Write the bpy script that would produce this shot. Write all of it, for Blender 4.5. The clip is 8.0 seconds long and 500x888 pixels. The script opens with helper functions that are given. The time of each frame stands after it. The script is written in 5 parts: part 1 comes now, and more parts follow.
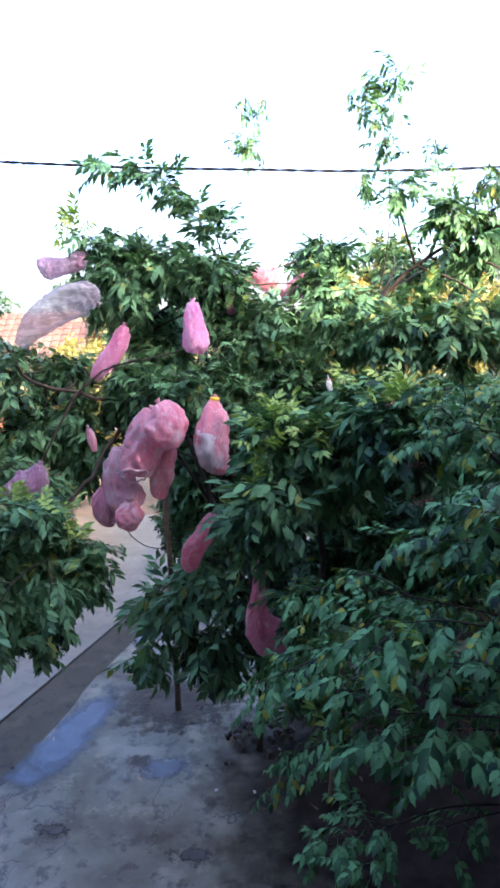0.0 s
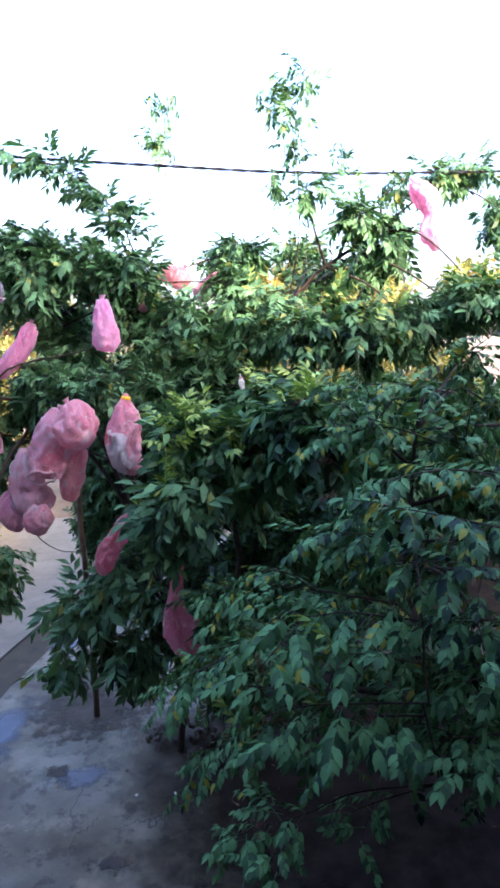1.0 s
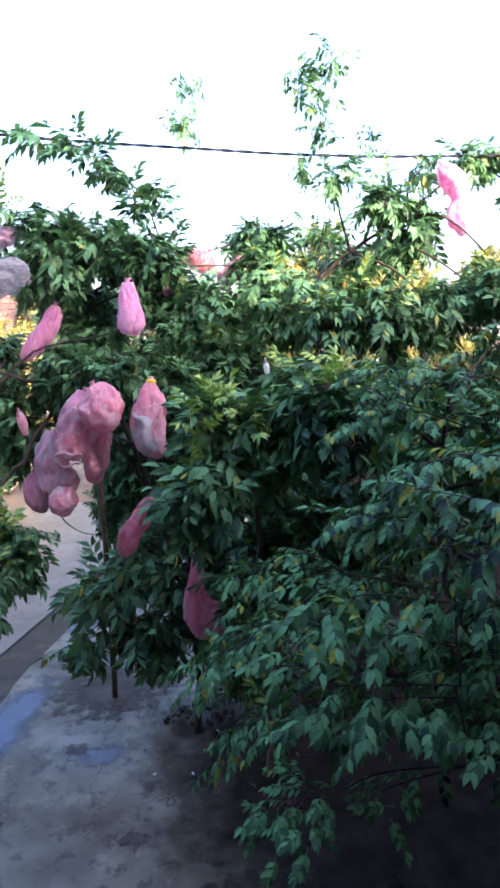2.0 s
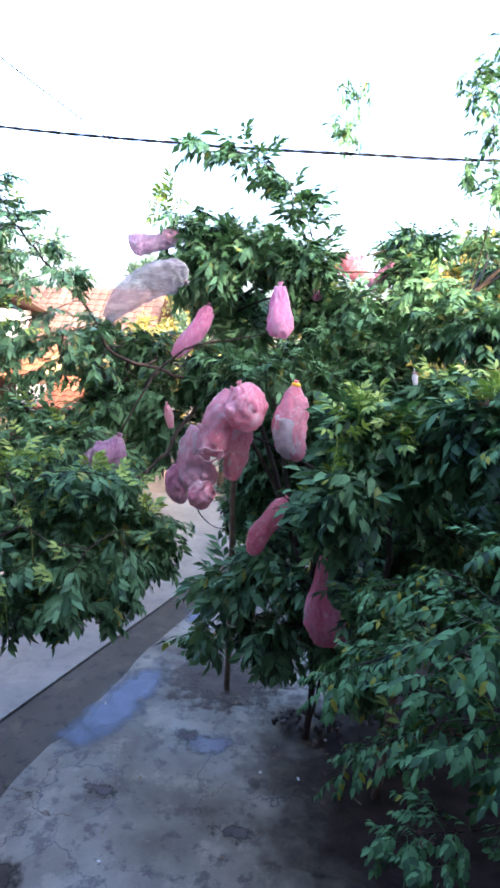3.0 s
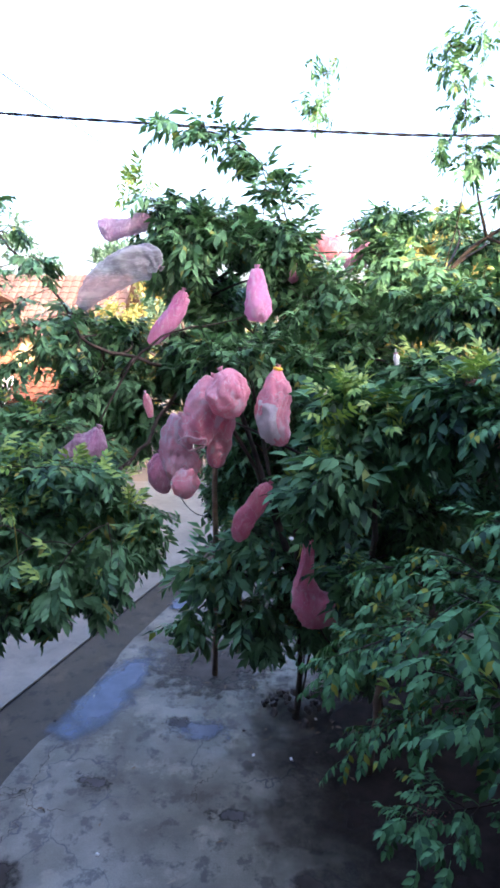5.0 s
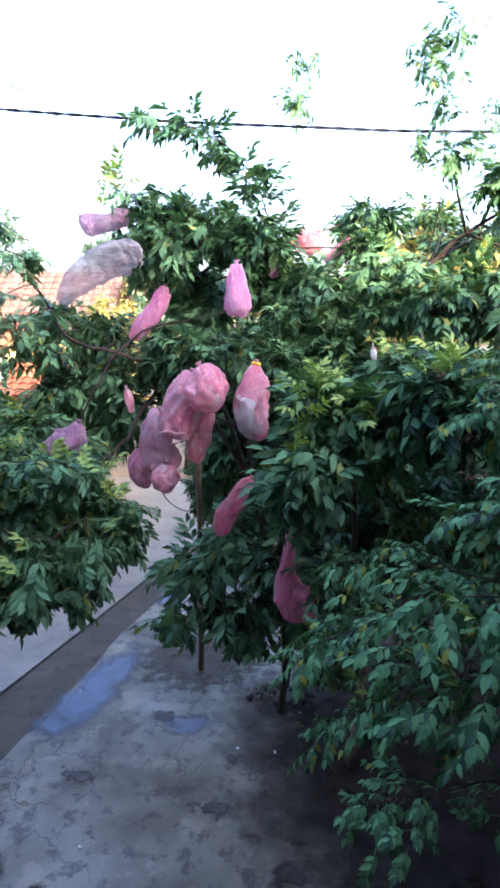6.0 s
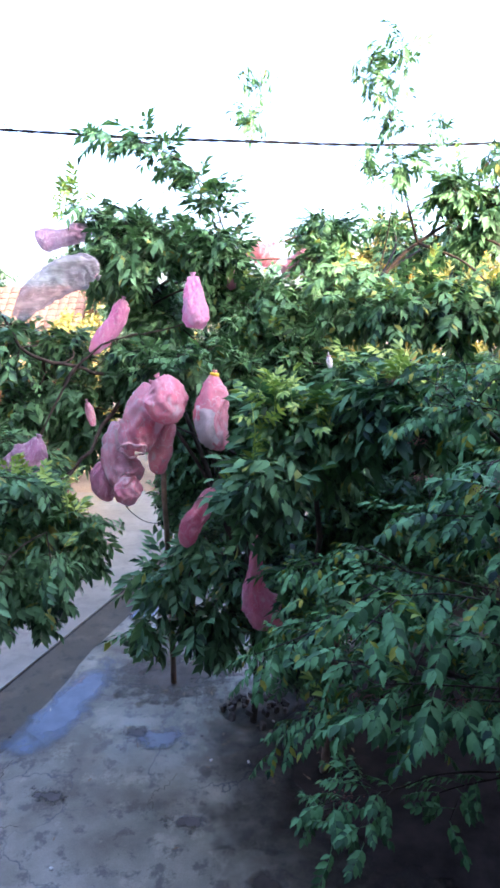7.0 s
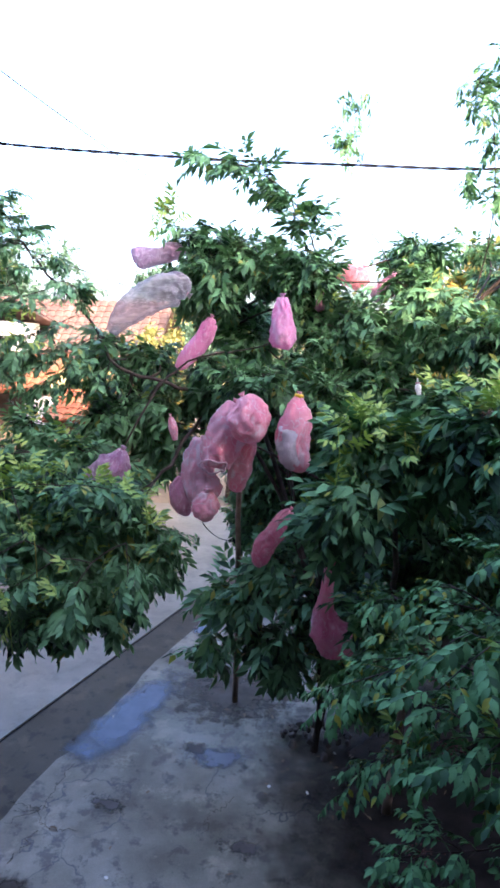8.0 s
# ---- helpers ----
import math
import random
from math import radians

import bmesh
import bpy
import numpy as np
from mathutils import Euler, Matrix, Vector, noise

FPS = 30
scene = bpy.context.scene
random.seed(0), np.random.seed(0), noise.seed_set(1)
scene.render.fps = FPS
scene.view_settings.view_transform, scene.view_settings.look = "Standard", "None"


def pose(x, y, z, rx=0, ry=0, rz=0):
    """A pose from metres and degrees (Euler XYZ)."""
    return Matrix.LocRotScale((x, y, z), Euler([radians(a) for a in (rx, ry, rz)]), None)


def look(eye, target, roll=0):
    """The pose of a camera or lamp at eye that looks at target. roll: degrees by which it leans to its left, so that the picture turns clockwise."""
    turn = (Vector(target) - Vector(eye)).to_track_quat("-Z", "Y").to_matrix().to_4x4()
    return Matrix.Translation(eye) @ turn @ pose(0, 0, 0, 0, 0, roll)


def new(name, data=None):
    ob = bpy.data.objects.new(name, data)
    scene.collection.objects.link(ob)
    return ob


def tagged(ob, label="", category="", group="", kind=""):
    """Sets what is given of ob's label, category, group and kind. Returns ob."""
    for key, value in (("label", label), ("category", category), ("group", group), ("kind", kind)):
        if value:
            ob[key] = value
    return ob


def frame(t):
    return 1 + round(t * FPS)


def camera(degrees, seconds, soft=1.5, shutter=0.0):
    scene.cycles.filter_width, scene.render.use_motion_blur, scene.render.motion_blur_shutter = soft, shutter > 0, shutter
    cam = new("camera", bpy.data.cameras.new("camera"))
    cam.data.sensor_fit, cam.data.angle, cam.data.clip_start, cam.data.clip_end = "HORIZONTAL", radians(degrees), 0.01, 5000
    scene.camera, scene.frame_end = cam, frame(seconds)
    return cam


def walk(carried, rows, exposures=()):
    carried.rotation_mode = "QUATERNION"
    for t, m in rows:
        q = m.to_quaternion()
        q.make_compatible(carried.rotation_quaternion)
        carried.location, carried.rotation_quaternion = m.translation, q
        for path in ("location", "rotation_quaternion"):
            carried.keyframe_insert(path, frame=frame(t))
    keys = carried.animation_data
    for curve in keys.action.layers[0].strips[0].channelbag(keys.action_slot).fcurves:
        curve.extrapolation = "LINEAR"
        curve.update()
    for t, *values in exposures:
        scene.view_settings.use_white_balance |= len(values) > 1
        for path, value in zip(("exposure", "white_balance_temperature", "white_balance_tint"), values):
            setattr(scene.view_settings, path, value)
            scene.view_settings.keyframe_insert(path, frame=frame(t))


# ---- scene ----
cam = camera(44.4, 8.0, soft=3.0)
ROWS = [
    (0, 0.000, 0.000, 4.511, 80.63, 1.70, -0.28),
    (0.5, 0.051, 0.005, 4.512, 80.29, 1.60, -5.38),
    (1, 0.075, 0.002, 4.509, 80.30, 1.36, -7.47),
    (1.2, 0.076, 0.005, 4.507, 80.25, 0.85, -8.40),
    (2.3, -0.059, 0.004, 4.479, 79.07, 0.41, -3.28),
    (2.5, -0.081, 0.004, 4.485, 79.28, -0.33, -0.33),
    (3, -0.162, 0.009, 4.491, 79.49, -1.94, 5.60),
    (3.5, -0.254, 0.013, 4.501, 80.09, -3.03, 11.72),
    (4, -0.333, 0.019, 4.502, 80.42, -3.30, 14.87),
    (4.5, -0.322, 0.043, 4.506, 79.69, -2.28, 10.22),
    (5, -0.255, 0.053, 4.507, 77.93, -0.19, 2.55),
    (5.2, -0.219, 0.040, 4.501, 78.77, -0.07, 0.91),
    (6.3, -0.095, 0.029, 4.491, 77.38, -0.23, 2.40),
    (6.5, -0.066, 0.016, 4.485, 77.73, -0.96, 0.67),
    (7, -0.030, -0.010, 4.493, 78.63, 0.93, -0.60),
    (7.5, -0.053, 0.004, 4.506, 79.37, 0.51, 2.26),
    (8, -0.121, 0.026, 4.510, 80.31, -1.22, 6.35),
]
walk(cam, [(t, pose(x, y, z, rx, ry, rz)) for t, x, y, z, rx, ry, rz in ROWS],
     exposures=[(0.0, 2.90), (1.2, 2.85), (2.3, 2.92), (3.0, 3.05), (3.5, 3.02), (4.0, 2.30), (4.5, 2.32), (5.0, 2.95), (5.2, 3.00), (6.4, 3.05), (7.0, 3.22), (7.5, 3.22), (8.0, 2.86)])

# ---- sky, sun, exposure ----
SUN_TO = Vector((0.50, -0.80, 0.40)).normalized()
elevation = math.asin(SUN_TO.z)
azimuth = math.atan2(SUN_TO.x, SUN_TO.y)
world = bpy.data.worlds.new("sky")
scene.world = world
world.use_nodes = True
wn = world.node_tree
sky = wn.nodes.new("ShaderNodeTexSky")
sky.sky_type = "NISHITA"
sky.sun_disc = False
sky.sun_elevation, sky.sun_rotation = elevation, azimuth
sky.air_density, sky.dust_density, sky.ozone_density = 1.0, 6.0, 1.0
haze = wn.nodes.new("ShaderNodeHueSaturation")
haze.inputs["Saturation"].default_value, haze.inputs["Value"].default_value = 1.08, 1.25
wn.links.new(sky.outputs[0], haze.inputs["Color"])
wn.nodes["Background"].inputs["Strength"].default_value = 0.15
wn.links.new(haze.outputs[0], wn.nodes["Background"].inputs["Color"])
sun_data = bpy.data.lights.new("sun", "SUN")
sun_data.energy, sun_data.angle, sun_data.color = 2.3, radians(0.6), (1.0, 0.76, 0.48)
sun = new("sun", sun_data)
sun.matrix_world = look(SUN_TO * 40, (0, 0, 0))


scene.view_settings.use_white_balance = True
scene.view_settings.white_balance_temperature = 5780
scene.view_settings.white_balance_tint = 25

# ---- materials ----
def material(name, rough=0.6, metal=0.0, spec=0.5):
    m = bpy.data.materials.new(name)
    m.use_nodes = True
    b = m.node_tree.nodes["Principled BSDF"]
    b.inputs["Roughness"].default_value, b.inputs["Metallic"].default_value = rough, metal
    b.inputs["Specular IOR Level"].default_value = spec
    return m, m.node_tree, b


def coords(nt):
    return nt.nodes.new("ShaderNodeNewGeometry").outputs["Position"]


def noise_tex(nt, at, scale, detail=5.0, rough=0.6, stretch=None):
    n = nt.nodes.new("ShaderNodeTexNoise")
    n.inputs["Scale"].default_value, n.inputs["Detail"].default_value, n.inputs["Roughness"].default_value = scale, detail, rough
    if stretch:
        mp = nt.nodes.new("ShaderNodeMapping")
        mp.inputs["Scale"].default_value = stretch
        nt.links.new(at, mp.inputs["Vector"])
        at = mp.outputs["Vector"]
    nt.links.new(at, n.inputs["Vector"])
    return n.outputs["Fac"]


def ramp(nt, fac, stops):
    r = nt.nodes.new("ShaderNodeValToRGB")
    el = r.color_ramp.elements
    while len(el) < len(stops):
        el.new(0.5)
    for e, (p, c) in zip(el, stops):
        e.position, e.color = p, (*c, 1) if len(c) == 3 else c
    nt.links.new(fac, r.inputs["Fac"])
    return r.outputs["Color"]


def mix(nt, fac, a, b, how="MIX"):
    m = nt.nodes.new("ShaderNodeMix")
    m.data_type, m.blend_type = "RGBA", how
    for sock, v in ((m.inputs[0], fac), (m.inputs[6], a), (m.inputs[7], b)):
        if isinstance(v, (int, float)):
            sock.default_value = v
        elif isinstance(v, tuple):
            sock.default_value = (*v, 1)
        else:
            nt.links.new(v, sock)
    return m.outputs[2]


def bump(nt, b, fac, strength, distance):
    n = nt.nodes.new("ShaderNodeBump")
    n.inputs["Strength"].default_value, n.inputs["Distance"].default_value = strength, distance
    nt.links.new(fac, n.inputs["Height"])
    nt.links.new(n.outputs["Normal"], b.inputs["Normal"])


def surface(name, stops, scale, rough=0.7, fine=60.0, relief=0.3, depth=0.004, spec=0.4, dirt=None, dirt_scale=0.8):
    """A weathered matt surface: broad tone, grain, relief and stains."""
    m, nt, b = material(name, rough, 0.0, spec)
    at = coords(nt)
    broad = noise_tex(nt, at, scale)
    grain = noise_tex(nt, at, fine, 3.0)
    col = ramp(nt, broad, stops)
    col = mix(nt, 0.35, col, ramp(nt, grain, [(0.3, (0.35, 0.35, 0.35)), (0.7, (0.75, 0.75, 0.75))]), "OVERLAY")
    if dirt:
        stain = noise_tex(nt, at, dirt_scale, 7.0, 0.7)
        col = mix(nt, ramp(nt, stain, [(0.50, (0, 0, 0)), (0.68, (1, 1, 1))]), col, dirt)
    nt.links.new(col, b.inputs["Base Color"])
    bump(nt, b, grain, relief, depth)
    return m


def leaf_material(name, dark, light, odd, rough=0.42, through_light=0.3, odd_share=0.04, spec=0.42):
    m, nt, b = material(name, rough, 0.0, spec)
    geo = nt.nodes.new("ShaderNodeNewGeometry")
    at = geo.outputs["Position"]
    rnd = geo.outputs["Random Per Island"]
    broad = noise_tex(nt, at, 1.6, 2.0)
    fine = noise_tex(nt, at, 55.0, 2.0)
    both = nt.nodes.new("ShaderNodeMath")
    both.operation = "MULTIPLY_ADD"
    nt.links.new(rnd, both.inputs[0])
    both.inputs[1].default_value = 0.75
    nt.links.new(broad, both.inputs[2])
    col = ramp(nt, both.outputs[0], [(0.45, dark), (1.12, light)])
    col = mix(nt, ramp(nt, rnd, [(1.0 - odd_share - 0.01, (0, 0, 0)), (1.0 - odd_share, (1, 1, 1))]), col, odd)
    col = mix(nt, 0.3, col, ramp(nt, fine, [(0.35, (0.38, 0.38, 0.38)), (0.65, (0.66, 0.66, 0.66))]), "OVERLAY")
    nt.links.new(col, b.inputs["Base Color"])
    bump(nt, b, fine, 0.25, 0.003)
    tr = nt.nodes.new("ShaderNodeBsdfTranslucent")
    warm = mix(nt, 1.0, col, (1.0, 1.0, 0.45), "MULTIPLY")
    nt.links.new(warm, tr.inputs["Color"])
    ms = nt.nodes.new("ShaderNodeMixShader")
    ms.inputs[0].default_value = through_light
    nt.links.new(b.outputs[0], ms.inputs[1])
    nt.links.new(tr.outputs[0], ms.inputs[2])
    nt.links.new(ms.outputs[0], nt.nodes["Material Output"].inputs["Surface"])
    return m


def net_material(name, base, pale, open_share=0.14, grain=(1.0, 1.0, 0.6)):
    """Fine nylon net: crumpled, partly see-through, highlights painted pale along its creases."""
    m, nt, b = material(name, 0.28, 0.0, 0.7)
    at = coords(nt)
    fold = noise_tex(nt, at, 5.0, 3.0, 0.5)
    crease = noise_tex(nt, at, 8.0, 3.0, 0.5, grain)
    mesh_grain = noise_tex(nt, at, 420.0, 2.0)
    soft = tuple(0.65 * q + 0.35 * c for q, c in zip(base, pale))
    col = mix(nt, ramp(nt, fold, [(0.35, (0, 0, 0)), (0.68, (1, 1, 1))]), base, soft)
    # low folds tinted darker, hollow shading put into the colour
    col = mix(nt, ramp(nt, fold, [(0.30, (0.2, 0.2, 0.2)), (0.42, (0, 0, 0))]), col, tuple(q * q for q in base))
    line = ramp(nt, crease, [(0.482, (0, 0, 0)), (0.494, (1, 1, 1)), (0.506, (0, 0, 0)), (0.58, (0, 0, 0)), (0.66, (0.85, 0.85, 0.85))])
    col = mix(nt, line, col, pale)
    thread = noise_tex(nt, at, 26.0, 3.0, 0.6, grain)
    col = mix(nt, ramp(nt, thread, [(0.485, (0, 0, 0)), (0.50, (0.55, 0.55, 0.55)), (0.515, (0, 0, 0)), (0.68, (0, 0, 0)), (0.73, (0.7, 0.7, 0.7))]), col, pale)
    col = mix(nt, 0.06, col, ramp(nt, mesh_grain, [(0.4, (0.3, 0.3, 0.3)), (0.6, (0.7, 0.7, 0.7))]), "OVERLAY")
    nt.links.new(col, b.inputs["Base Color"])
    wrinkle = noise_tex(nt, at, 24.0, 4.0, 0.6, grain)
    ridge = nt.nodes.new("ShaderNodeMath")
    ridge.operation = "PINGPONG"
    ridge.inputs[1].default_value = 0.07
    nt.links.new(wrinkle, ridge.inputs[0])
    both = nt.nodes.new("ShaderNodeMath")
    both.operation = "MULTIPLY_ADD"
    nt.links.new(ridge.outputs[0], both.inputs[0])
    both.inputs[1].default_value = 3.0
    nt.links.new(crease, both.inputs[2])
    bump(nt, b, both.outputs[0], 0.95, 0.03)
    tr = nt.nodes.new("ShaderNodeBsdfTranslucent")
    nt.links.new(col, tr.inputs["Color"])
    a = nt.nodes.new("ShaderNodeMixShader")
    a.inputs[0].default_value = 0.35
    nt.links.new(b.outputs[0], a.inputs[1])
    nt.links.new(tr.outputs[0], a.inputs[2])
    clear = nt.nodes.new("ShaderNodeBsdfTransparent")
    c = nt.nodes.new("ShaderNodeMixShader")
    c.inputs[0].default_value = open_share
    nt.links.new(a.outputs[0], c.inputs[1])
    nt.links.new(clear.outputs[0], c.inputs[2])
    nt.links.new(c.outputs[0], nt.nodes["Material Output"].inputs["Surface"])
    return m


def concrete(name, stops, dirt, cracks, rough=0.75, damp=0.0, wear=1.9):
    """Cast concrete with blotches, worn pits, hairline cracks and damp patches."""
    m, nt, b = material(name, rough, 0.0, 0.4)
    at = coords(nt)
    broad = noise_tex(nt, at, 0.9, 8.0, 0.62)
    mid = noise_tex(nt, at, 4.5, 8.0, 0.68)
    grain = noise_tex(nt, at, 80.0, 3.0)
    col = ramp(nt, broad, stops)
    col = mix(nt, ramp(nt, mid, [(0.53, (0, 0, 0)), (0.60, (0.8, 0.8, 0.8))]), col, dirt)
    worn = noise_tex(nt, at, 2.1, 9.0, 0.7)
    col = mix(nt, ramp(nt, worn, [(0.56, (0, 0, 0)), (0.62, (0.45, 0.45, 0.45))]), col, tuple(min(1.0, wear * q) for q in stops[1][1]))
    col = mix(nt, 0.4, col, ramp(nt, grain, [(0.3, (0.35, 0.35, 0.35)), (0.7, (0.7, 0.7, 0.7))]), "OVERLAY")
    height = grain
    if cracks:
        bend = nt.nodes.new("ShaderNodeVectorMath")
        bend.operation = "MULTIPLY_ADD"
        wob = nt.nodes.new("ShaderNodeTexNoise")
        wob.inputs["Scale"].default_value, wob.inputs["Detail"].default_value = 3.0, 6.0
        nt.links.new(at, wob.inputs["Vector"])
        nt.links.new(wob.outputs["Color"], bend.inputs[0])
        bend.inputs[1].default_value = (0.5, 0.5, 0.5)
        nt.links.new(at, bend.inputs[2])
        vor = nt.nodes.new("ShaderNodeTexVoronoi")
        vor.feature = "DISTANCE_TO_EDGE"
        vor.inputs["Scale"].default_value = 1.1
        nt.links.new(bend.outputs[0], vor.inputs["Vector"])
        line = ramp(nt, vor.outputs["Distance"], [(0.004, (1, 1, 1)), (0.012, (0, 0, 0))])
        where = ramp(nt, noise_tex(nt, at, 0.7, 2.0), [(0.5, (0, 0, 0)), (0.6, (0.8, 0.8, 0.8))])
        line = mix(nt, 1.0, line, where, "MULTIPLY")
        col = mix(nt, line, col, (0.05, 0.05, 0.05))
    nt.links.new(col, b.inputs["Base Color"])
    wet = ramp(nt, broad, [(0.40, (rough,) * 3), (0.62, (max(0.15, rough - damp),) * 3)])
    nt.links.new(wet, b.inputs["Roughness"])
    bump(nt, b, mid, 0.25, 0.02)
    return m


LONGAN = leaf_material("longan_leaf", (0.008, 0.031, 0.018), (0.122, 0.268, 0.125), (0.24, 0.27, 0.07), 0.44, 0.20, 0.022, 0.18)
YOUNG = leaf_material("young_leaf", (0.15, 0.29, 0.06), (0.34, 0.48, 0.12), (0.46, 0.40, 0.11), 0.45, 0.3)
STARFRUIT = leaf_material("starfruit_leaf", (0.004, 0.020, 0.012), (0.122, 0.288, 0.112), (0.27, 0.28, 0.04), 0.5, 0.12, 0.06, 0.17)
FAR_LEAF = leaf_material("distant_leaf", (0.04, 0.095, 0.062), (0.09, 0.165, 0.098), (0.15, 0.17, 0.08), 0.55, 0.25, 0.02)
# yellower copy of the distant leaf, warm sunlight put into its colour
SUN_PAINTED_LEAF = leaf_material("sun_painted_leaf", (0.11, 0.14, 0.04), (0.30, 0.29, 0.085), (0.42, 0.28, 0.07), 0.5, 0.35, 0.08)
PALM_LEAF = leaf_material("palm_leaf", (0.10, 0.16, 0.04), (0.20, 0.24, 0.06), (0.26, 0.24, 0.08), 0.45)
DRY_LEAF = leaf_material("dry_leaf", (0.06, 0.04, 0.025), (0.16, 0.11, 0.065), (0.36, 0.32, 0.24), 0.7, 0.1)
FLOWER = surface("blossom", [(0.3, (0.10, 0.040, 0.032)), (0.7, (0.22, 0.095, 0.07))], 40.0, 0.7)
BARK = surface("bark", [(0.3, (0.020, 0.015, 0.011)), (0.7, (0.058, 0.041, 0.030))], 9.0, 0.85, 70.0, 0.7, 0.01)
POLE_WOOD = surface("pole_wood", [(0.3, (0.10, 0.066, 0.045)), (0.7, (0.21, 0.145, 0.10))], 7.0, 0.8, 60.0, 0.5, 0.006)
NET_PINK = net_material("pink_net", (0.94, 0.34, 0.45), (0.97, 0.84, 0.88), 0.06)
NET_ROSE = net_material("rose_net", (0.84, 0.29, 0.58), (0.93, 0.66, 0.82), 0.07)
NET_DEEP = net_material("deep_pink_net", (0.86, 0.22, 0.34), (0.93, 0.52, 0.60), 0.06)
NET_SALMON = net_material("salmon_net", (0.74, 0.20, 0.25), (0.86, 0.46, 0.50), 0.16)
NET_DUSK = net_material("dusky_net", (0.66, 0.24, 0.38), (0.84, 0.56, 0.68), 0.10)
NET_LILAC = net_material("lilac_net", (0.50, 0.24, 0.40), (0.80, 0.66, 0.74), 0.16)
NET_GREY = net_material("grey_net", (0.34, 0.30, 0.35), (0.76, 0.72, 0.75), 0.42, (0.35, 1.0, 1.6))
NET_SLEEVE = net_material("sleeve_net", (0.95, 0.46, 0.55), (0.98, 0.86, 0.90), 0.08)
NET_PALE = net_material("pale_pink_net", (0.84, 0.52, 0.58), (0.90, 0.78, 0.80), 0.05)
NET_WHITE = net_material("white_net", (0.88, 0.86, 0.87), (0.95, 0.95, 0.96), 0.0)
TIE_YELLOW = surface("yellow_plastic", [(0.3, (0.75, 0.42, 0.02)), (0.7, (0.85, 0.55, 0.04))], 20.0, 0.4)
TIE_STRING = surface("raffia_string", [(0.3, (0.5, 0.2, 0.28)), (0.7, (0.66, 0.34, 0.4))], 30.0, 0.6)
RUBBER = surface("cable_sheath", [(0.3, (0.008, 0.009, 0.012)), (0.7, (0.016, 0.017, 0.022))], 12.0, 0.8, spec=0.2)
YARD = concrete("yard_concrete", [(0.36, (0.099, 0.087, 0.061)), (0.5, (0.162, 0.146, 0.106)), (0.62, (0.228, 0.206, 0.152))], (0.067, 0.058, 0.042), True, 0.65, 0.3)
SLAB = concrete("smooth_slab", [(0.32, (0.154, 0.140, 0.108)), (0.7, (0.213, 0.193, 0.149))], (0.141, 0.127, 0.098), False, 0.5, 0.12, 1.12)
GUTTER = concrete("gutter_concrete", [(0.3, (0.042, 0.033, 0.018)), (0.7, (0.069, 0.054, 0.030))], (0.027, 0.021, 0.012), False, 0.75, 0.1, 1.5)
EARTH = surface("earth", [(0.3, (0.13, 0.10, 0.07)), (0.7, (0.24, 0.19, 0.13))], 0.8, 0.95, 30.0, 0.6, 0.02)
STONE = surface("rubble", [(0.3, (0.035, 0.030, 0.026)), (0.7, (0.11, 0.092, 0.08))], 6.0, 0.9, 40.0, 0.6, 0.01)
WHITE_WALL = surface("whitewash", [(0.3, (0.66, 0.64, 0.60)), (0.7, (0.80, 0.79, 0.76))], 1.2, 0.85, 50.0, 0.2, 0.003, 0.3, (0.50, 0.47, 0.42))
CREAM_WALL = surface("cream_render", [(0.3, (0.42, 0.32, 0.16)), (0.7, (0.54, 0.42, 0.22))], 1.2, 0.85, 50.0, 0.2, 0.003, 0.3, (0.40, 0.32, 0.2))
# blue wall whose dark tone includes the shade under the porch
BLUE_WALL = surface("blue_render", [(0.3, (0.018, 0.022, 0.042)), (0.7, (0.030, 0.036, 0.064))], 1.2, 0.8)
TILE = surface("clay_tile", [(0.3, (0.085, 0.048, 0.038)), (0.55, (0.125, 0.070, 0.054)), (0.75, (0.095, 0.064, 0.054))], 3.0, 0.85, 40.0, 0.4, 0.006, 0.3, (0.16, 0.12, 0.09), 1.6)
# outhouse copy of the clay tile, the sun's orange put into its colour
TILE_SUN_WARMED = surface("sun_warmed_tile", [(0.3, (0.19, 0.065, 0.030)), (0.7, (0.30, 0.11, 0.045))], 3.0, 0.85, 40.0, 0.4, 0.006, 0.3, (0.18, 0.11, 0.07), 1.6)
BOARD = surface("mint_paint", [(0.3, (0.36, 0.41, 0.24)), (0.7, (0.46, 0.50, 0.31))], 4.0, 0.6)
GRILLE_PAINT = surface("pale_blue_paint", [(0.3, (0.16, 0.20, 0.30)), (0.7, (0.22, 0.27, 0.38))], 8.0, 0.5)
DARK_GLASS, _, _b = material("dark_glass", 0.08, 0.0, 0.6)
_b.inputs["Base Color"].default_value = (0.015, 0.02, 0.03, 1)
# unseen walls, made dark so they bounce little light onto the leaves
UNSEEN_WALL_DARK = surface("unseen_wall_dark", [(0.3, (0.085, 0.078, 0.072)), (0.7, (0.13, 0.12, 0.11))], 1.0, 0.85)


# ---- mesh helpers ----
def link(name, mesh, mat, parent=None, label="", kind=""):
    if not mesh.materials:
        mesh.materials.append(mat)
    ob = new(name, mesh)
    if parent:
        ob.parent = parent
    return tagged(ob, label=label, kind=kind)


def part(name, bm, mat, parent=None, label="", smooth=False, kind=""):
    me = bpy.data.meshes.new(name)
    bmesh.ops.recalc_face_normals(bm, faces=bm.faces)
    for fc in bm.faces:
        fc.smooth = smooth
    bm.to_mesh(me)
    bm.free()
    return link(name, me, mat, parent, label, kind)


def thing(name, label, category, at=(0, 0, 0), group="", kind=""):
    ob = new(name)
    ob.location = at
    return tagged(ob, label, category, group, kind)


